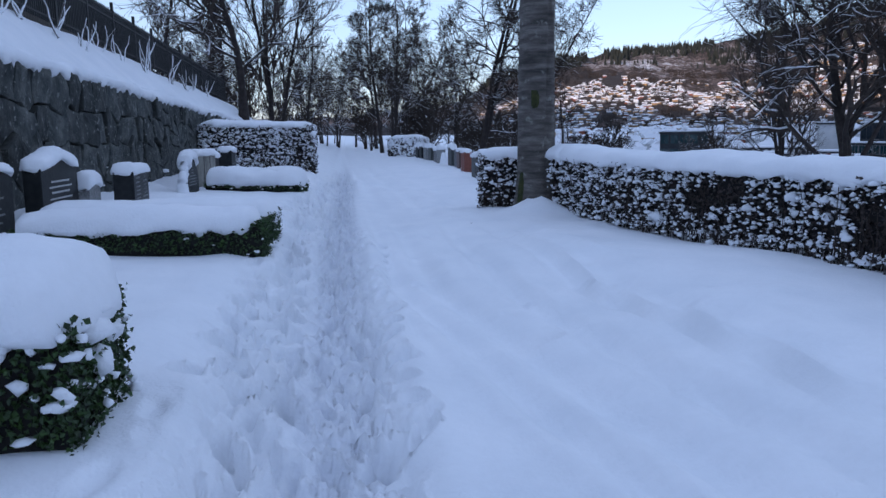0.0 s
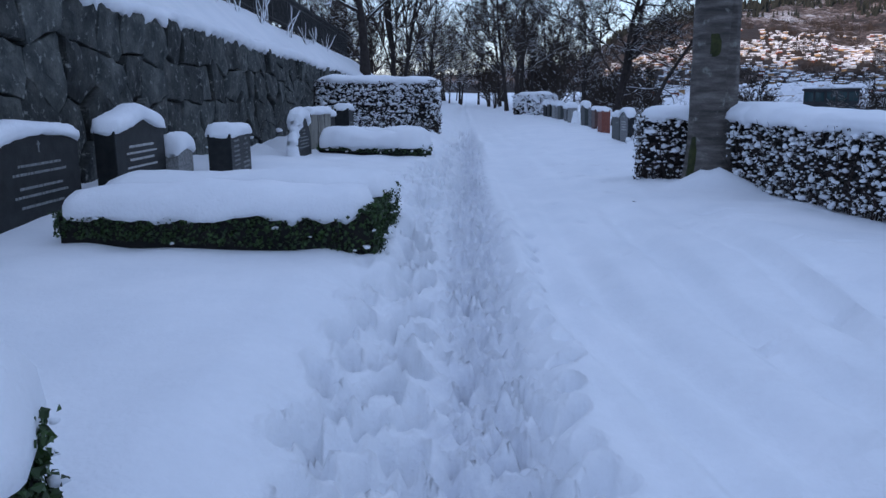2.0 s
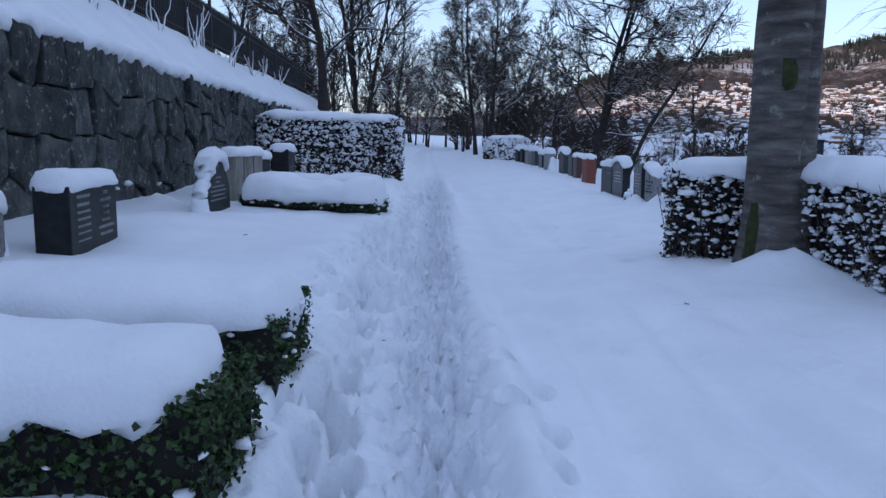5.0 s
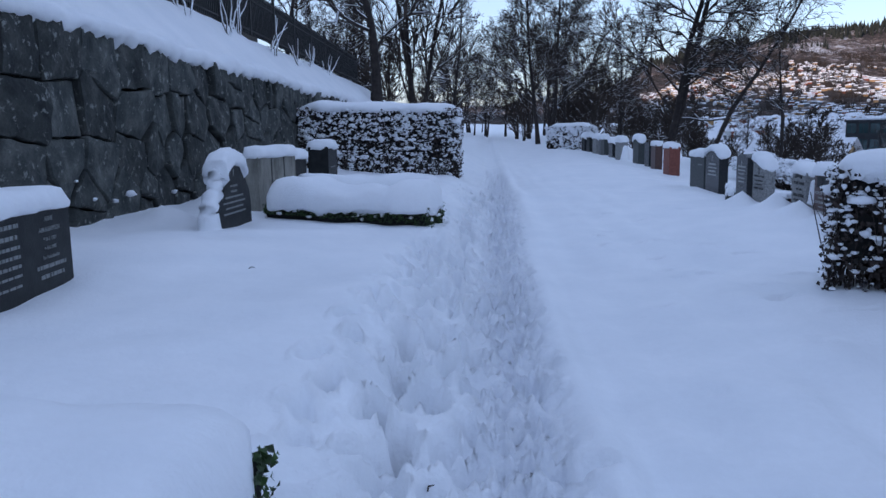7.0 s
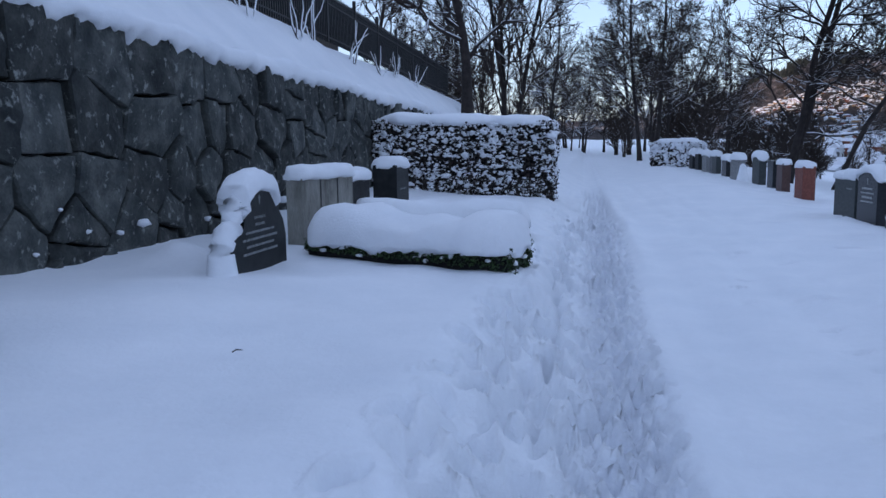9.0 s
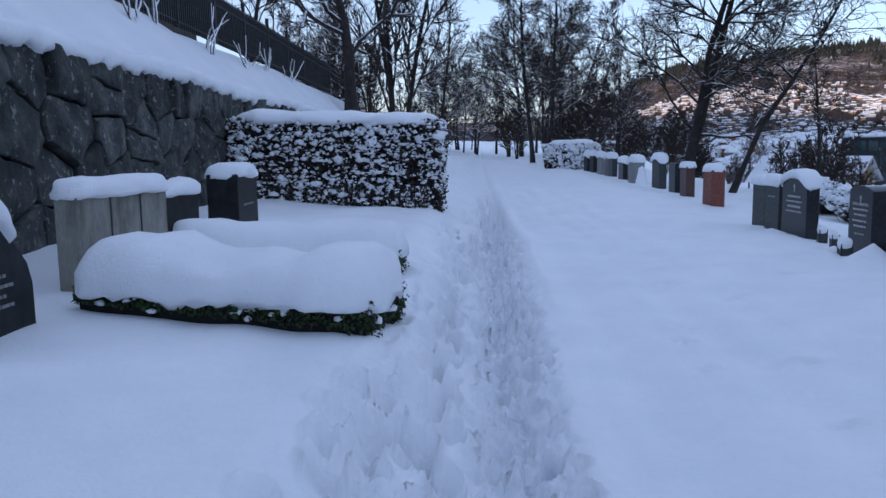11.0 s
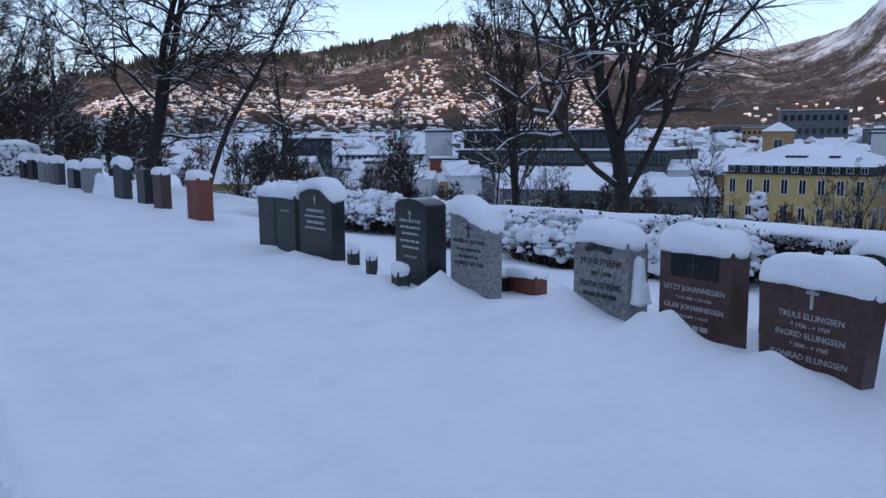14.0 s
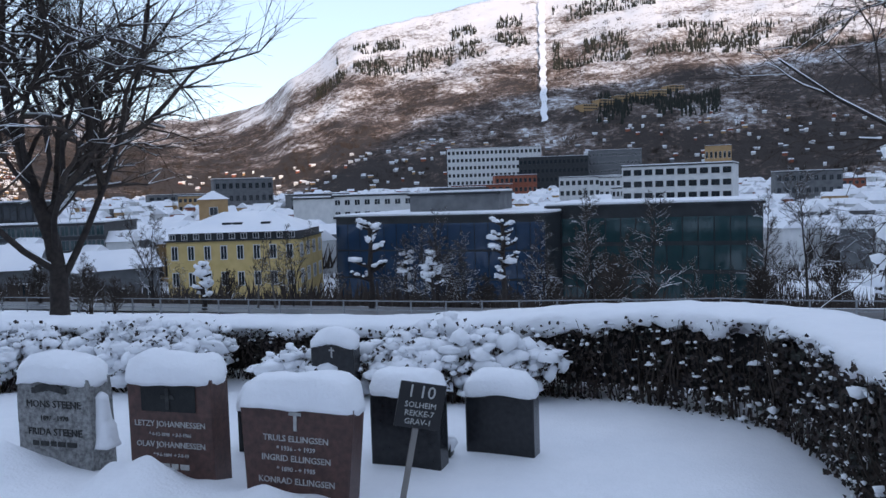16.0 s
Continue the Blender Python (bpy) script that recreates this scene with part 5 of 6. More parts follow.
def sapling(x, y, h, seed):
    s = empty("bank_shrub", Matrix.Translation((x, y, gz(x, y))), "pale pruned shrub stem with snow on the bank", "shrub", "shrub stems on the bank")
    rng = random.Random(seed)
    lines, sn = [], []
    for k in range(4):
        p, d, ln = Vector((rng.uniform(-0.1, 0.1), rng.uniform(-0.1, 0.1), -0.1)), Vector((rng.gauss(0, 0.35), rng.gauss(0, 0.35), 1)), []
        for q in range(6):
            ln.append((p.copy(), 0.022 * (1 - q / 8)))
            d = (d + Vector((rng.gauss(0, 0.25), rng.gauss(0, 0.25), 0.1))).normalized()
            p = p + d * h * rng.uniform(0.12, 0.2)
        lines.append(ln)
        sn.append([(a + Vector((0.01, 0, 0.015)), r * 1.1) for a, r in ln])
    for ln in lines:
        part("stem", tube_mesh([ln], 5), BIRCH_BARK, s)
    tagged(part("stem_snow", tube_mesh(sn, 5), SNOW, s), kind="stuff")


for k, y in enumerate((7.0, 8.6, 10.2, 11.9, 13.4, 15.6, 17.3, 19.4, 21.0, 23.5, 26.0, 28.5, 31.0)):
    sapling(-5.95 + 0.15 * math.sin(k * 2.1), y, 1.2 + 0.3 * math.sin(k), 300 + k)


def pollard(x, y, h, r, seed, z=None, label="pollarded tree with knobbly snow-loaded stubs"):
    rng = random.Random(seed)
    t = empty("pollard_tree", Matrix.Translation((x, y, gz(x, y) if z is None else z)), label, "tree", "pollarded trees")
    tr = [(Vector((0.05 * math.sin(k), 0.05 * math.cos(k * 1.3), h * k / 9 - 0.1)), r * (1 - 0.045 * k)) for k in range(10)]
    stubs, tips = [], []
    for k in range(17):
        f = rng.uniform(0.28, 1.0)
        a = rng.uniform(0, 6.28)
        p = Vector((0, 0, h * f))
        l = rng.uniform(0.10, 0.19) * h * (1.1 - 0.5 * f)
        q = p + Vector((math.cos(a), math.sin(a), 0.35)) * l
        e = q + Vector((math.cos(a), math.sin(a), 0.7)) * l * 0.3
        stubs.append([(p, r * 0.55), (q, r * 0.42), (e, r * 0.5)])
        tips += [p.lerp(q, 0.55), q, e]
    tips.append(Vector((0, 0, h)))
    part("trunk", tube_mesh([tr], 9), DARK_BARK, t, smooth=True)
    for ln in stubs:
        part("stub", tube_mesh([ln], 6), DARK_BARK, t, smooth=True)
    v, f = blobs(np.random.default_rng(seed), np.array([p[:] for p in tips]) + np.array([0, 0, r * 0.6]), r * 1.25, 0.6)
    tagged(part("clinging_snow", (v.tolist(), f.tolist()), SNOW, t, smooth=True), kind="stuff")


for k, (az, dist, h, r) in enumerate(((66.4, 58, 5.9, 0.22), (75.7, 60, 6.2, 0.22), (70.8, 64, 4.4, 0.2), (55.2, 60, 3.2, 0.2), (99.0, 24, 5.4, 0.22), (69.0, 66, 4.4, 0.18))):
    pollard(*polar(az, dist), h, r, 400 + k)
for k, az in enumerate((58.7, 59.8)):
    x, y = polar(az, 60)
    copy_thing(t_slim, Matrix.Translation((x, y, gz(x, y))) @ Matrix.Rotation(k, 4, "Z") @ Matrix.Diagonal((0.7, 0.7, 0.5, 1)))

# rough growth and small trees between the buildings
for k in range(200):
    az = rng_w.uniform(12, 104)
    dist = rng_w.uniform(55, 115) if k < 110 else rng_w.uniform(115, 420)
    x, y = polar(az, dist)
    src = t_bush if k % 3 else (wood_a, wood_b, wood_c)[(k // 3) % 3]
    s = rng_w.uniform(0.6, 1.2) if src is t_bush else rng_w.uniform(0.35, 0.6)
    copy_thing(src, Matrix.Translation((x, y, gz(x, y))) @ Matrix.Rotation(rng_w.uniform(0, 6.28), 4, "Z") @ Matrix.Scale(s, 4))


# ---- hills and the mountain across the valley ----
def hill_material():
    m = bpy.data.materials.new("snowy_hillside")
    m.use_nodes = True
    n, ln = m.node_tree.nodes, m.node_tree.links
    b = n["Principled BSDF"]
    b.inputs["Roughness"].default_value = 0.9
    b.inputs["Specular IOR Level"].default_value = 0.1
    geo = n.new("ShaderNodeNewGeometry")
    sep = n.new("ShaderNodeSeparateXYZ")
    ln.new(geo.outputs["Position"], sep.inputs[0])

    def tex(scale, detail=8, rough=0.6, stretch=(1, 1, 1)):
        mp = n.new("ShaderNodeMapping")
        mp.inputs["Scale"].default_value = stretch
        ln.new(geo.outputs["Position"], mp.inputs[0])
        t = n.new("ShaderNodeTexNoise")
        t.inputs["Scale"].default_value, t.inputs["Detail"].default_value, t.inputs["Roughness"].default_value = scale, detail, rough
        ln.new(mp.outputs[0], t.inputs["Vector"])
        return t.outputs[0]

    def math_node(op, a, bb, clamp=False):
        q = n.new("ShaderNodeMath")
        q.operation, q.use_clamp = op, clamp
        for i, v in enumerate((a, bb)):
            if isinstance(v, (int, float)):
                q.inputs[i].default_value = v
            else:
                ln.new(v, q.inputs[i])
        return q.outputs[0]

    # snow grows with height, broken by woods and rock
    height = n.new("ShaderNodeMapRange")
    height.inputs[1].default_value, height.inputs[2].default_value = 40, 560
    height.inputs[3].default_value, height.inputs[4].default_value = -0.16, 0.25
    ln.new(sep.outputs[2], height.inputs[0])
    v = math_node("ADD", tex(0.0045, 6, 0.6, (1, 1, 2.2)), height.outputs[0])
    v = math_node("ADD", v, math_node("ADD", math_node("MULTIPLY", math_node("SUBTRACT", tex(0.03, 9, 0.75), 0.5), 0.75), math_node("MULTIPLY", math_node("SUBTRACT", tex(0.10, 6, 0.8), 0.5), 0.85)))
    ramp = n.new("ShaderNodeValToRGB")
    e = ramp.color_ramp.elements
    e[0].position, e[0].color = 0.36, (0.060, 0.050, 0.046, 1)
    e[1].position, e[1].color = 0.66, (0.80, 0.80, 0.82, 1)
    mid = e.new(0.46)
    mid.color = (0.17, 0.125, 0.105, 1)
    mid2 = e.new(0.54)
    mid2.color = (0.36, 0.33, 0.32, 1)
    ln.new(v, ramp.inputs[0])
    ln.new(ramp.outputs[0], b.inputs["Base Color"])
    bp = n.new("ShaderNodeBump")
    bp.inputs["Strength"].default_value, bp.inputs["Distance"].default_value = 0.8, 12.0
    ln.new(tex(0.03, 8, 0.7), bp.inputs["Height"])
    ln.new(bp.outputs[0], b.inputs["Normal"])
    return m


HILL = hill_material()
FOREST = material("dark_spruce", [(0.014, 0.018, 0.014), (0.035, 0.038, 0.030)], 0.05, 0.9)
SKY_AZ = (-70, -25, 0, 7.5, 10.2, 13.6, 19.3, 24.1, 26.6, 30.1, 34.4, 38, 41.4, 47, 56.6, 60.8, 62.3, 64.6, 66.2, 68.1, 72, 75.8, 79.7, 88, 100, 120, 150)
SKY_EL = (2.0, 1.6, 1.2, 1.9, 3.5, 4.7, 5.3, 5.5, 5.7, 6.3, 7.3, 7.5, 6.6, 5.4, 5.3, 6.3, 7.6, 9.1, 10.6, 11.3, 12.0, 12.8, 13.3, 14.2, 13.5, 9.0, 4.0)
FAR_AZ = (-70, 0, 15, 40, 50, 58, 63, 80, 100, 150)
FAR_R = (1500, 1500, 1600, 1800, 2600, 3200, 2500, 2700, 2700, 2400)


def hill_z(az, s):
    """Height of the far slopes; s runs from 0 at the valley floor to 1 at the skyline."""
    r1 = float(np.interp(az, FAR_AZ, FAR_R))
    top = 1.7 + r1 * math.tan(radians(float(np.interp(az, SKY_AZ, SKY_EL))))
    r0 = 800 if az < 48 else 1050
    r = r0 + (r1 - r0) * s
    steep = s ** 1.25 if az < 48 else (0.10 * smooth_step(0, 0.25, s) + 0.90 * s ** 1.5)
    x, y = math.sin(radians(az)) * r, 7.4 + math.cos(radians(az)) * r
    fade = 4 * s * (1 - s) if s < 1 else 0
    rough = noise.noise((x * 0.004, y * 0.004, 1)) * 26 + noise.noise((x * 0.012, y * 0.012, 4)) * 10 + noise.noise((x * 0.04, y * 0.04, 4)) * 3
    crest = noise.noise((az * 0.9, 0, 7)) * 6 + noise.noise((az * 3.1, 0, 9)) * 3
    return x, y, -16 + (top + 16) * float(steep) + rough * fade + crest * s


def build_hills():
    azs = np.concatenate([np.arange(-70, 0, 2.0), np.arange(0, 110, 0.30), np.arange(110, 151, 2.0)])
    ss = list(np.linspace(0, 1, 90))
    verts, faces = [], []
    for az in azs:
        for s in ss:
            verts.append(hill_z(az, s))
        x, y, z = verts[-1]
        verts.append((x * 1.15, y * 1.15, z - 260))
    m = len(ss) + 1
    for a in range(len(azs) - 1):
        for b in range(m - 1):
            i = a * m + b
            faces.append((i, i + m, i + m + 1, i + 1))
    ob = part("backdrop_hills", (verts, faces), HILL, None, smooth=True)
    tagged(ob, "snowy wooded hills and a high white mountain across the valley", "mountain", kind="structure")
    # spruces along the left skyline and in stands on the mountain
    rng = np.random.default_rng(17)
    vs, fs = [], []

    def spruce(x, y, z, h):
        b = len(vs)
        k = 5
        for i in range(k):
            a = 2 * math.pi * i / k
            vs.append((x + 0.20 * h * math.cos(a), y + 0.20 * h * math.sin(a), z - 2))
        vs.append((x, y, z + h))
        fs.extend((b + i, b + (i + 1) % k, b + k) for i in range(k))

    for _ in range(1500):
        az = rng.uniform(8, 36)
        x, y, z = hill_z(az, 1 - abs(rng.normal(0, 0.04)))
        if noise.noise((az * 0.6, 2, 2)) > -0.15:
            spruce(x, y, z, rng.uniform(7, 16))
    for az0, az1, s0, s1, n in ((66, 79, 0.80, 0.86, 700), (81, 88, 0.80, 0.88, 400), (81, 100, 0.52, 0.66, 1500), (64, 79.5, 0.66, 0.76, 900), (84, 92, 0.2, 0.36, 600), (10, 45, 0.78, 0.92, 1100)):
        for _ in range(n):
            az, s = rng.uniform(az0, az1), rng.uniform(s0, s1)
            if noise.noise((az * 0.5, s * 9, 5)) > -0.1 and abs(az - 80.3) > 0.55:
                spruce(*hill_z(az, s), rng.uniform(8, 17))
    tagged(part("far_spruces", (vs, fs), FOREST), "dark spruce stands on the far slopes", "forest", kind="stuff")
    # cleared strip up the mountain
    vs, fs = [], []
    for k, s in enumerate(np.linspace(0.24, 0.93, 60)):
        for az in (80.3 - 0.22 + 0.06 * math.sin(k * 1.1), 80.3 + 0.22 + 0.06 * math.sin(k * 1.7)):
            x, y, z = hill_z(az, s)
            vs.append((x * 0.998, y * 0.998, z + 5))
        if k:
            fs.append((2 * k - 2, 2 * k - 1, 2 * k + 1, 2 * k))
    tagged(part("cleared_strip", (vs, fs), SNOW_FAR), "straight snowy clearing running up the mountain", "clearing", kind="structure")


build_hills()


# ridge on the sun's side that keeps the cemetery in shade
def build_ridge():
    verts, faces = [], []
    d, e = Vector((0.7071, 0.7071, 0)), Vector((0.7071, -0.7071, 0))
    tan = math.tan(radians(SUN_EL))
    us = list(range(-6000, 6001, 150))
    for u in us:
        lift = -190 + 300 * float(smooth_step(200, 900, u)) + noise.noise((u * 0.002, 3, 0)) * 25 + noise.noise((u * 0.008, 3, 0)) * 14
        top = lift + (2500 + 1750) * tan
        for back, z in ((-3900, -20), (-3000, top * 0.72), (-2500, top), (-2150, top * 0.62), (-1500, -16)):
            p = d * back + e * u
            verts.append((p.x, p.y, z + (noise.noise((u * 0.004, back, 1)) * 40 if z > 0 and back != -2500 else 0)))
    for a in range(len(us) - 1):
        for b in range(4):
            i = a * 5 + b
            faces.append((i, i + 5, i + 6, i + 1))
    tagged(part("backdrop_ridge", (verts, faces), HILL, None, smooth=True), "wooded mountain ridge behind the walker on the sun's side", "mountain", kind="structure")


build_ridge()

# ---- town ----
YELLOW = material("yellow_plaster", [(0.52, 0.38, 0.15), (0.62, 0.46, 0.20)], 0.8, 0.85)
WHITEWALL = material("white_plaster", [(0.55, 0.56, 0.56), (0.68, 0.68, 0.67)], 0.5, 0.8)
GREYWALL = material("grey_cladding", [(0.10, 0.105, 0.11), (0.17, 0.175, 0.18)], 0.5, 0.7)
DARKWALL = material("dark_cladding", [(0.012, 0.015, 0.018), (0.03, 0.034, 0.038)], 0.5, 0.5)
BRICK = material("red_cladding", [(0.22, 0.065, 0.035), (0.30, 0.10, 0.06)], 0.5, 0.8)
OCHRE = material("ochre_cladding", [(0.36, 0.22, 0.10), (0.46, 0.30, 0.15)], 0.5, 0.8)
BLUE_GLASS = material("blue_curtain_glass", [(0.008, 0.022, 0.045), (0.025, 0.06, 0.12)], 0.12, 0.06, spec=0.9)
TEAL_GLASS = material("teal_curtain_glass", [(0.008, 0.026, 0.030), (0.028, 0.075, 0.08)], 0.12, 0.06, spec=0.9)
WIN = {}


def window_meshes(w, h, frame_mat, glass):
    key = (round(w, 2), round(h, 2), frame_mat.name, glass.name)
    if key not in WIN:
        bm, t = bmesh.new(), min(0.12, w * 0.1)
        for x0, x1, z0, z1 in ((-w / 2, -w / 2 + t, 0, h), (w / 2 - t, w / 2, 0, h), (-w / 2 + t, w / 2 - t, 0, t), (-w / 2 + t, w / 2 - t, h - t, h), (-t * 0.3, t * 0.3, t, h - t)):
            box(bm, x0, x1, -0.10, 0.02, z0, z1)
        fm = bpy.data.meshes.new("window_frame")
        bm.to_mesh(fm)
        bm.free()
        fm.materials.append(frame_mat)
        pm = mesh_of("pane", [(-w / 2 + t, -0.03, t), (w / 2 - t, -0.03, t), (w / 2 - t, -0.03, h - t), (-w / 2 + t, -0.03, h - t)], [(0, 1, 2, 3)], glass)
        WIN[key] = (fm, pm)
    return WIN[key]


def block(name, ax, ay, bx, by, depth, z0, z1, floors, bays, wall_mat, label, glass=None, frame_mat=None, side_bays=0, roof="flat", win=(0.5, 0.55), category="building", roof_mat=None, skip_low=0, group="", near_windows=True):
    """A building whose front runs from (ax, ay) to (bx, by), seen from the cemetery; depth goes away from it."""
    a, b = Vector((ax, ay, 0)), Vector((bx, by, 0))
    w = (b - a).length
    yaw = math.atan2(by - ay, bx - ax)
    g = empty(name, Matrix.Translation((ax, ay, 0)) @ Matrix.Rotation(yaw, 4, "Z"), label, category, group)
    glass = glass or GLASS
    frame_mat = frame_mat or WHITEWALL
    part("wall", boxed(0, w, 0, depth, z0, z1), wall_mat, g)
    fh = (z1 - z0) / floors

    def put(x, y, z, turn, ww, hh):
        fm, pm = window_meshes(ww, hh, frame_mat, glass)
        o = part("window", fm, frame_mat, g)
        o.matrix_local = Matrix.Translation((x, y, z)) @ Matrix.Rotation(turn, 4, "Z")
        part("pane", pm, glass, o)

    for f in range(skip_low, floors):
        zc = z0 + fh * f + fh * 0.25
        for k in range(bays):
            put((k + 0.5) * w / bays, -0.02, zc, 0, w / bays * win[0], fh * win[1])
        for k in range(side_bays):
            put(w + 0.02, (k + 0.5) * depth / side_bays, zc, math.pi / 2, depth / side_bays * win[0], fh * win[1])
    if roof == "flat":
        part("roof_edge", boxed(-0.3, w + 0.3, -0.3, depth + 0.3, z1, z1 + 0.35), roof_mat or DARKWALL, g)
        part("roof_snow", boxed(-0.1, w + 0.1, -0.1, depth + 0.1, z1 + 0.35, z1 + 0.7, 0.12), SNOW_FAR, g, "flat roof under snow")
    elif roof == "hip":
        hh = 0.30 * depth
        m = depth * 0.45
        v = [(-0.5, -0.5, z1), (w + 0.5, -0.5, z1), (w + 0.5, depth + 0.5, z1), (-0.5, depth + 0.5, z1), (m, depth / 2, z1 + hh), (w - m, depth / 2, z1 + hh)]
        part("roof", (v, [(0, 1, 5, 4), (1, 2, 5), (2, 3, 4, 5), (3, 0, 4), (3, 2, 1, 0)]), SNOW_FAR, g, "hipped roof under snow")
    elif roof == "gable":
        hh = 0.32 * depth
        v = [(-0.5, -0.5, z1), (w + 0.5, -0.5, z1), (w + 0.5, depth + 0.5, z1), (-0.5, depth + 0.5, z1), (-0.5, depth / 2, z1 + hh), (w + 0.5, depth / 2, z1 + hh)]
        part("roof", (v, [(0, 1, 5, 4), (2, 3, 4, 5), (3, 2, 1, 0)]), SNOW_FAR, g, "gabled roof under snow")
        part("gable_wall", ([(0, 0, z1), (0, depth, z1), (0, depth / 2, z1 + hh * 0.95), (w, 0, z1), (w, depth, z1), (w, depth / 2, z1 + hh * 0.95)], [(0, 1, 2), (3, 5, 4)]), wall_mat, g)
    return g


def pz(el, dist):
    return 1.7 + dist * math.tan(radians(el))


def span(az0, d0, az1, d1):
    return (*polar(az0, d0), *polar(az1, d1))


yb = block("yellow_building", *span(53.6, 128, 62.2, 122), 18, -16.0, -4.3, 3, 8, YELLOW, "yellow plastered three-storey building with white windows and snowy roof", side_bays=4, roof="none", win=(0.42, 0.55))
w_y = (Vector(polar(53.6, 128)) - Vector(polar(62.2, 122))).length
part("attic_wall", boxed(0.3, w_y - 0.3, 0.3, 17.7, -4.3, -3.2), DARKWALL, yb, "dark attic storey")
part("cornice", boxed(-0.3, w_y + 0.3, -0.3, 18.3, -4.45, -4.25), DARKWALL, yb)
for k in range(11):
    fm, pm = window_meshes(0.9, 0.9, WHITEWALL, GLASS)
    o = part("attic_window", fm, WHITEWALL, yb)
    o.location = ((k + 0.5) * w_y / 11, 0.28, -4.2)
    part("pane", pm, GLASS, o)
v = [(-0.3, -0.3, -3.2), (w_y + 0.3, -0.3, -3.2), (w_y + 0.3, 18.3, -3.2), (-0.3, 18.3, -3.2), (6, 9.0, -0.3), (w_y - 6, 9.0, -0.3)]
part("roof", (v, [(0, 1, 5, 4), (1, 2, 5), (2, 3, 4, 5), (3, 0, 4), (3, 2, 1, 0)]), SNOW_FAR, yb, "hipped roof under snow")
for k in (0.42, 0.5, 0.72):
    part("skylight", boxed(w_y * k - 0.7, w_y * k + 0.7, 3.0, 4.4, -2.45, -1.85), DARKWALL, yb)

# dark blue glass block, with a low box on its roof
gb = block("blue_glass_building", *span(64.9, 126, 79.4, 112), 30, -17, -1.9, 1, 1, DARKWALL, "long dark blue glass-fronted building with a flat snowy roof", roof="flat", skip_low=1)
w_g = (Vector(polar(64.9, 126)) - Vector(polar(79.4, 112))).length
for k in range(16):
    for f in range(3):
        o = part("pane", boxed(0.06, w_g / 16 - 0.06, -0.12, -0.02, 0.06, 3.9), BLUE_GLASS, gb)
        o.location = (k * w_g / 16, 0, -14.8 + 4.1 * f)
block("roof_box", *span(70.1, 128, 76.3, 124), 10, -1.6, pz(-0.2, 126), 1, 1, GREYWALL, "grey plant room on the roof of the glass building", skip_low=1)
tb = block("teal_glass_building", *span(79.6, 120, 93.8, 118), 25, -15, pz(-1.35, 119), 1, 1, DARKWALL, "wide teal glass office block under a snowy flat roof", roof="flat", skip_low=1)
w_t = (Vector(polar(79.6, 120)) - Vector(polar(93.8, 118))).length
for k in range(14):
    for f in range(3):
        o = part("pane", boxed(0.08, w_t / 14 - 0.08, -0.12, -0.02, 0.08, 3.5), TEAL_GLASS, tb)
        o.location = (k * w_t / 14, 0, -14.2 + 4.0 * f)

block("green_office", *span(23.6, 165, 27.0, 165), 20, -14, pz(-0.35, 165), 5, 5, DARKWALL, "dark green glass office block", glass=TEAL_GLASS, frame_mat=DARKWALL, win=(0.9, 0.7))
block("white_office", *span(27.4, 205, 33.4, 205), 18, -14, pz(-1.5, 205), 6, 14, WHITEWALL, "white office building with vertical ribs", win=(0.5, 0.75), frame_mat=GREYWALL)
block("stair_tower", *span(33.5, 205, 35.4, 205), 10, -14, pz(0.15, 205), 1, 1, WHITEWALL, "pale concrete tower with snow on top", win=(0.3, 0.3))
block("orange_hall", *span(33.8, 190, 35.7, 190), 10, -14, pz(-1.8, 190), 1, 1, BRICK, "orange-red clad corner block", skip_low=1)
lg = block("long_glass_building", *span(35.8, 195, 50.0, 175), 25, -14, pz(-1.3, 185), 4, 30, DARKWALL, "long dark glass building with thin floor bands", glass=TEAL_GLASS, frame_mat=GREYWALL, win=(0.94, 0.72))
block("long_glass_upper", *span(36.2, 200, 46.0, 186), 14, pz(-1.3, 185), pz(0.1, 185), 1, 12, DARKWALL, "dark upper storey of the long glass building", glass=GLASS, frame_mat=DARKWALL, win=(0.9, 0.7))
block("stepped_white_house", *span(29.2, 150, 32.6, 150), 10, -12, pz(-2.0, 150), 3, 5, WHITEWALL, "stepped white office with ribbon windows", win=(0.85, 0.35))
block("gable_house", *span(18.6, 64, 24.6, 62), 6, -7.5, pz(-3.3, 63), 2, 4, OCHRE, "ochre gabled house under a snow-laden roof", roof="gable")
block("small_hall", *span(38.5, 100, 45.5, 96), 8, -10.5, pz(-3.9, 98), 1, 4, GREYWALL, "grey hall with a snowy sloping roof", roof="gable", win=(0.6, 0.5))
block("low_hall", *span(46.5, 105, 53.0, 108), 7, -13, pz(-4.4, 105), 1, 4, GREYWALL, "grey low hall with snow on its roof", roof="gable", win=(0.5, 0.4))
block("church_tower", *span(56.0, 205, 57.9, 205), 7, -14, pz(0.0, 205), 3, 1, OCHRE, "ochre square tower with a small pointed roof", roof="hip", win=(0.3, 0.4))
block("white_flats", *span(65.0, 215, 70.6, 205), 14, -14, pz(-0.1, 210), 5, 8, WHITEWALL, "white flats with balconies and snow on the roof", win=(0.6, 0.5))
block("white_flats", *span(62.3, 225, 65.0, 215), 12, -14, pz(-0.2, 220), 1, 1, WHITEWALL, "white blank gable of the flats", skip_low=1)
block("white_office_block", *span(85.2, 260, 92.4, 255), 20, -14, pz(1.3, 258), 6, 10, WHITEWALL, "white office block with dark ribbon windows", win=(0.72, 0.5), frame_mat=DARKWALL)
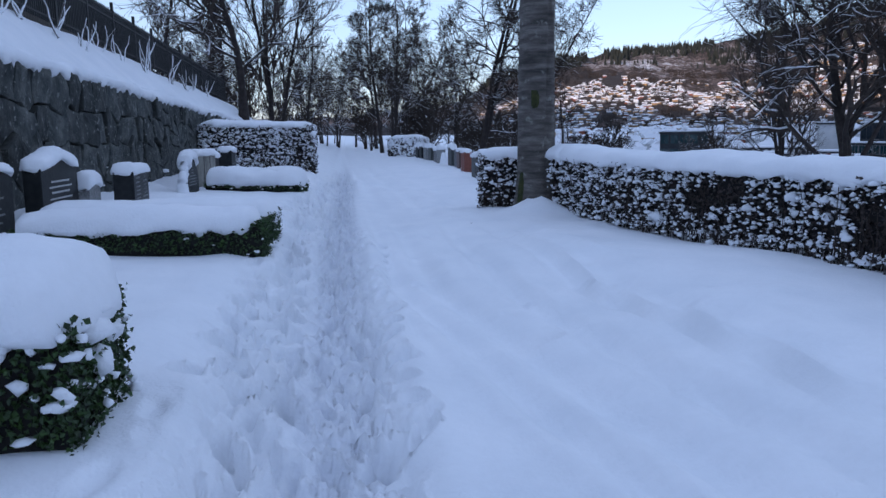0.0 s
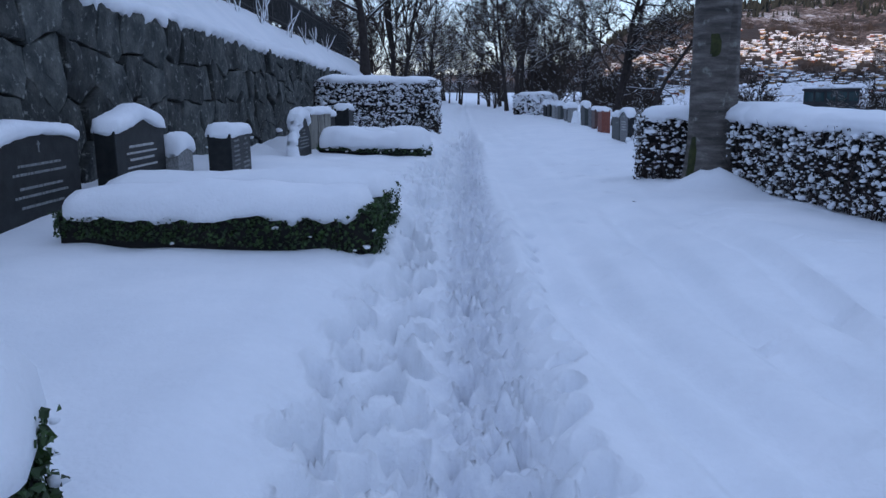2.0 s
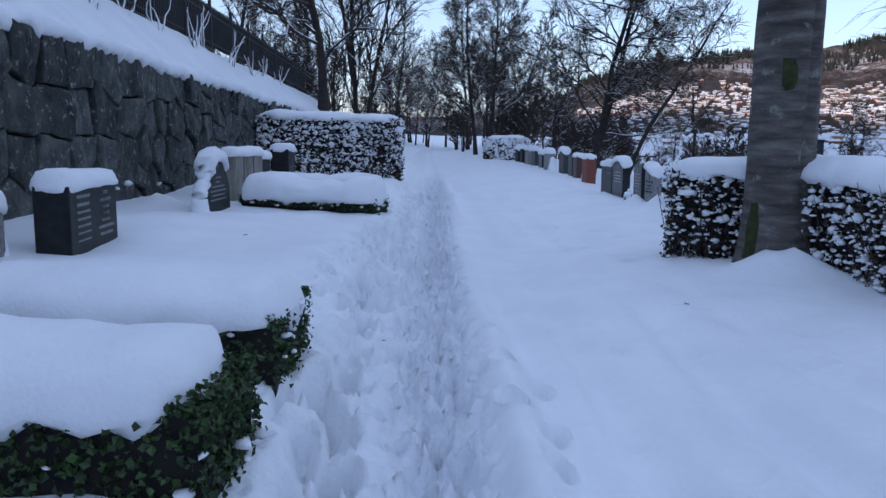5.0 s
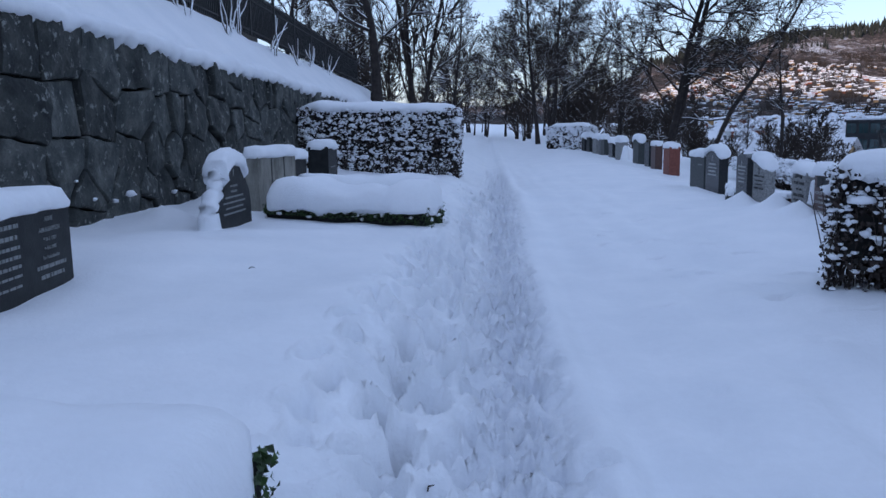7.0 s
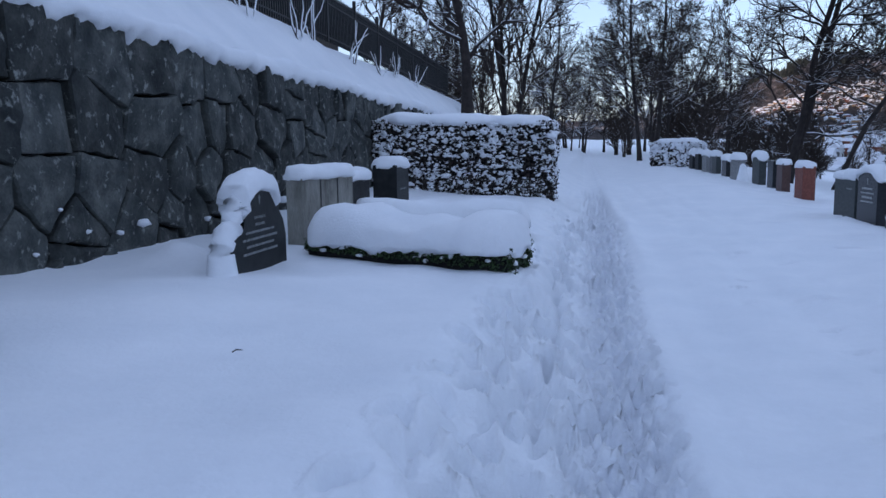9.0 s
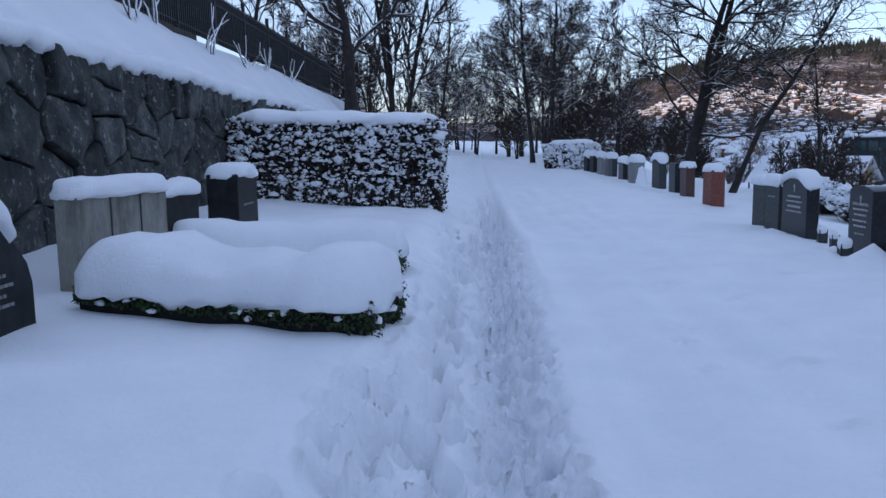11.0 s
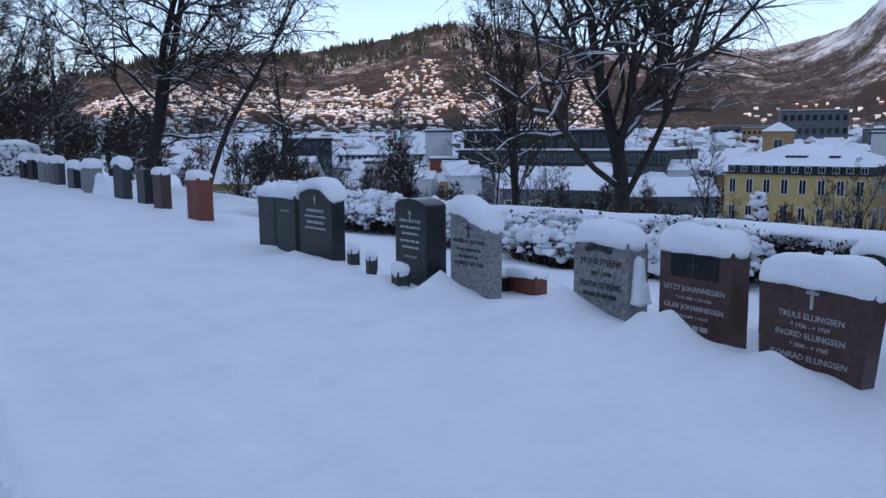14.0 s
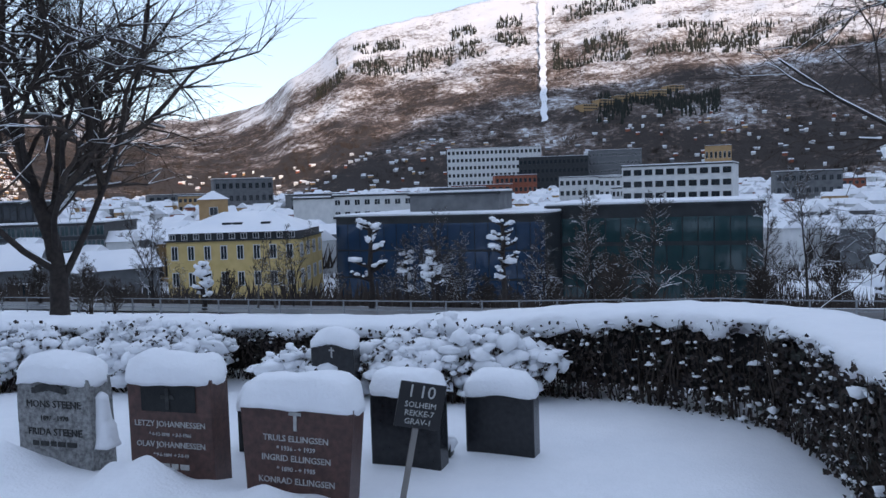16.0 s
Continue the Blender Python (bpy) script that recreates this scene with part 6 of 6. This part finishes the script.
block("hospital", *span(73.4, 900, 80.0, 900), 40, -10, pz(2.95, 900), 7, 22, WHITEWALL, "distant pale hospital slab below the mountain", win=(0.6, 0.45), frame_mat=GREYWALL)
block("hospital_wing", *span(78.4, 760, 83.2, 760), 40, -10, pz(2.2, 760), 5, 16, DARKWALL, "distant dark hospital wing", win=(0.6, 0.4), frame_mat=DARKWALL)
block("hospital_wing", *span(83.2, 780, 86.8, 780), 40, -10, pz(2.5, 780), 6, 14, GREYWALL, "distant grey hospital wing", win=(0.5, 0.4), frame_mat=WHITEWALL)
block("orange_block", *span(90.9, 820, 92.6, 820), 30, -10, pz(2.5, 820), 3, 6, OCHRE, "distant orange building on the slope", win=(0.6, 0.4))
for k in range(6):
    az = 83.0 + k * 1.15
    x0, y0, zz = hill_z(az, 0.26 + 0.02 * k)
    x1, y1, _ = hill_z(az + 0.95, 0.27 + 0.02 * k)
    block("terrace_house", x0, y0, x1, y1, 30, zz - 6, zz + 15, 4, 6, OCHRE, "stepped terrace block on the mountain's foot", win=(0.7, 0.5), frame_mat=GREYWALL, group="terrace blocks")
for k in range(14):
    rr = random.Random(900 + k)
    az, dist = rr.uniform(53, 98), rr.uniform(300, 640)
    wdt = rr.uniform(2.2, 4.5)
    el = rr.uniform(-0.6, 0.9) + (dist - 300) / 400
    block("apartment_block", *span(az, dist, az + wdt, dist * rr.uniform(0.97, 1.03)), 14, -15, min(16, pz(el, dist)), 4, 9, rr.choice((WHITEWALL, WHITEWALL, GREYWALL, OCHRE, BRICK)), "apartment block in the snowy town", win=(0.6, 0.45), frame_mat=GREYWALL, group="apartment blocks of the town")


def houses():
    """The many small houses of the town and the hillside."""
    rng = np.random.default_rng(44)
    walls = {m: ([], []) for m in ("w", "o", "g", "r")}
    roofs = ([], [])

    def house(x, y, z, w, d, h, yaw, key):
        c, s = math.cos(yaw), math.sin(yaw)
        vs, fs = walls[key]
        b = len(vs)
        for zz in (z - 6, z + h):
            for px, py in ((-w, -d), (w, -d), (w, d), (-w, d)):
                vs.append((x + px * c - py * s, y + px * s + py * c, zz))
        for px in (-w, w):
            vs.append((x + px * c, y + px * s, z + h + d * 0.7))
        fs += [(b, b + 1, b + 5, b + 4), (b + 1, b + 2, b + 6, b + 5), (b + 2, b + 3, b + 7, b + 6), (b + 3, b, b + 4, b + 7), (b + 4, b + 7, b + 8), (b + 5, b + 9, b + 6)]
        vs, fs = roofs
        b = len(vs)
        for px, py, zz in ((-w * 1.1, -d * 1.15, h - 0.1 * d), (w * 1.1, -d * 1.15, h - 0.1 * d), (w * 1.1, d * 1.15, h - 0.1 * d), (-w * 1.1, d * 1.15, h - 0.1 * d), (-w * 1.1, 0, h + d * 0.75), (w * 1.1, 0, h + d * 0.75)):
            vs.append((x + px * c - py * s, y + px * s + py * c, z + zz + 0.3))
        fs += [(b, b + 1, b + 5, b + 4), (b + 2, b + 3, b + 4, b + 5), (b, b + 4, b + 3), (b + 1, b + 2, b + 5)]

    keys = ["w", "w", "w", "o", "g", "r"]
    for _ in range(4200):
        az, s = rng.uniform(9, 46), rng.uniform(0.02, 0.58) ** 1.0
        if noise.noise((az * 0.35, s * 6, 3)) < -0.3:
            continue
        x, y, z = hill_z(az, s)
        house(x, y, z, rng.uniform(1.4, 3.4), rng.uniform(0.8, 1.4), rng.uniform(1.2, 2.2), radians(-az) + rng.normal(0, 0.3), "wogrgo"[rng.integers(0, 6)])
    for _ in range(2600):
        az, dist = rng.uniform(12, 104), rng.uniform(250, 1080) if rng.random() < 0.85 else rng.uniform(170, 260)
        if az < 48:
            dist = min(dist, 780)
        x, y = polar(az, dist)
        house(x, y, -14 + max(0, dist - 250) * 0.017, rng.uniform(2.4, 5), rng.uniform(2.0, 3.2), rng.uniform(4, 8), rng.uniform(0, 3), keys[rng.integers(0, 6)])
    for _ in range(320):
        az, s = rng.uniform(55, 104), rng.uniform(0.0, 0.22)
        x, y, z = hill_z(az, s)
        house(x, y, z, rng.uniform(1.8, 4.2), rng.uniform(1.2, 2.0), rng.uniform(1.6, 3.4), radians(-az), keys[rng.integers(0, 6)])
    for key, mt, nm in (("w", WHITEWALL, "white_houses"), ("o", OCHRE, "ochre_houses"), ("g", GREYWALL, "grey_houses"), ("r", BRICK, "red_houses")):
        tagged(part(nm, walls[key], mt), "many small wooden houses of the town and hillside", "houses", kind="stuff")
    tagged(part("house_roofs", roofs, SNOW_FAR), "snow-covered roofs of the town's houses", "roofs", kind="stuff")


houses()

# street with a railing below the lawn hedge
road_x = 62.0
rl = empty("street_railing", Matrix.Translation((50, 70, 0)), "grey steel railing along the street below the cemetery", "railing")
for k in range(60):
    y = -10 + k * 2.2
    z = gz(46, y + 0)
    o = part("post", WIN.setdefault("post", mesh_of("post", [(sx * 0.04, sy * 0.04, zz) for zz in (-0.2, 1.1) for sx, sy in ((-1, -1), (1, -1), (1, 1), (-1, 1))], [(0, 1, 5, 4), (1, 2, 6, 5), (2, 3, 7, 6), (3, 0, 4, 7), (4, 5, 6, 7)], STEEL)), STEEL, rl)
    o.location = (-4, y - 70, z)
    if k:
        for zr in (0.5, 1.05):
            zp = gz(46, y - 2.2)
            vs = [(-4 + sx, yy - 70, zz + zr + sz) for yy, zz in ((y - 2.2, zp), (y, z)) for sx, sz in ((-0.03, -0.03), (0.03, -0.03), (0.03, 0.03), (-0.03, 0.03))]
            part("rail", (vs, [(0, 1, 5, 4), (1, 2, 6, 5), (2, 3, 7, 6), (3, 0, 4, 7)]), STEEL, rl)


def far_growth():
    """Leafless scrub between the houses, too far off to tell stems apart."""
    rng = np.random.default_rng(70)
    c = []
    for _ in range(9500):
        az, dist = rng.uniform(8, 106), 66 + 480 * rng.random() ** 1.5
        x, y = polar(az, dist)
        if noise.noise((x * 0.03, y * 0.03, 2)) < -0.2 or x < 58:
            continue
        c.append((x, y, gz(x, y) + max(0, dist - 250) * 0.017, rng.uniform(1.0, 3.2)))
    for _ in range(9000):
        az, dist = rng.uniform(8, 106), rng.uniform(180, 1040)
        if az < 48:
            dist = min(dist, 790 * rng.uniform(0.6, 1))
        x, y = polar(az, dist)
        c.append((x, y, -14 + max(0, dist - 250) * 0.017, rng.uniform(2.5, 8)))
    for _ in range(9000):
        az, s = rng.uniform(4, 106), rng.uniform(0.0, 0.75)
        if noise.noise((az * 0.5, s * 8, 5)) > -0.15:
            c.append((*hill_z(az, s), rng.uniform(4, 10)))
    c = np.array(c)
    k = 14
    base = np.repeat(c, k, 0)
    n = len(base)
    off = rng.normal(0, 0.35, (n, 2)) * base[:, 3:4]
    tip = off * 1.5 + rng.normal(0, 0.15, (n, 2)) * base[:, 3:4]
    h = base[:, 3] * rng.uniform(0.5, 1.0, n)
    w = 0.05 * base[:, 3]
    a = rng.uniform(0, np.pi, n)
    dx, dy = np.cos(a) * w, np.sin(a) * w
    z0 = base[:, 2] - 0.2
    v = np.stack([np.c_[base[:, 0] + off[:, 0] - dx, base[:, 1] + off[:, 1] - dy, z0], np.c_[base[:, 0] + off[:, 0] + dx, base[:, 1] + off[:, 1] + dy, z0], np.c_[base[:, 0] + tip[:, 0], base[:, 1] + tip[:, 1], z0 + h]], 1).reshape(-1, 3)
    f = np.arange(n * 3).reshape(-1, 3)
    tagged(part("far_scrub", (v.tolist(), f.tolist()), TWIG), "leafless brown scrub between the buildings", "scrub", kind="stuff")


far_growth()

shed = block("grey_shed", -9.5, 9.0, -9.5, 33.0, 6.0, gz(-9, 20), gz(-9, 20) + 1.75, 1, 9, BOARD, "long grey boarded shed with snow on its eaves behind the fence", roof="none", skip_low=1)
sv = [(-0.3, -0.6, gz(-9, 20) + 1.75), (24.3, -0.6, gz(-9, 20) + 1.75), (24.3, 6.2, gz(-9, 20) + 2.9), (-0.3, 6.2, gz(-9, 20) + 2.9)]
part("roof", (sv + [(x, y, z + 0.16) for x, y, z in sv], [(3, 2, 1, 0), (4, 5, 6, 7), (0, 1, 5, 4), (1, 2, 6, 5), (2, 3, 7, 6), (3, 0, 4, 7)]), SNOW_FAR, shed, "sloping roof under snow")

ASPHALT = material("wet_asphalt", [(0.035, 0.035, 0.038), (0.07, 0.07, 0.073)], 0.4, 0.5)
vs, fs = [], []
for k in range(90):
    y = -60 + 3.0 * k
    for x in (47.5, 55.5):
        vs.append((x + 0.02 * (y - 60), y, gz(x + 0.02 * (y - 60), y) + 0.12))
    if k:
        fs.append((2 * k - 2, 2 * k - 1, 2 * k + 1, 2 * k))
tagged(part("road", (vs, fs), ASPHALT), "dark wet street below the cemetery", "road", kind="structure")
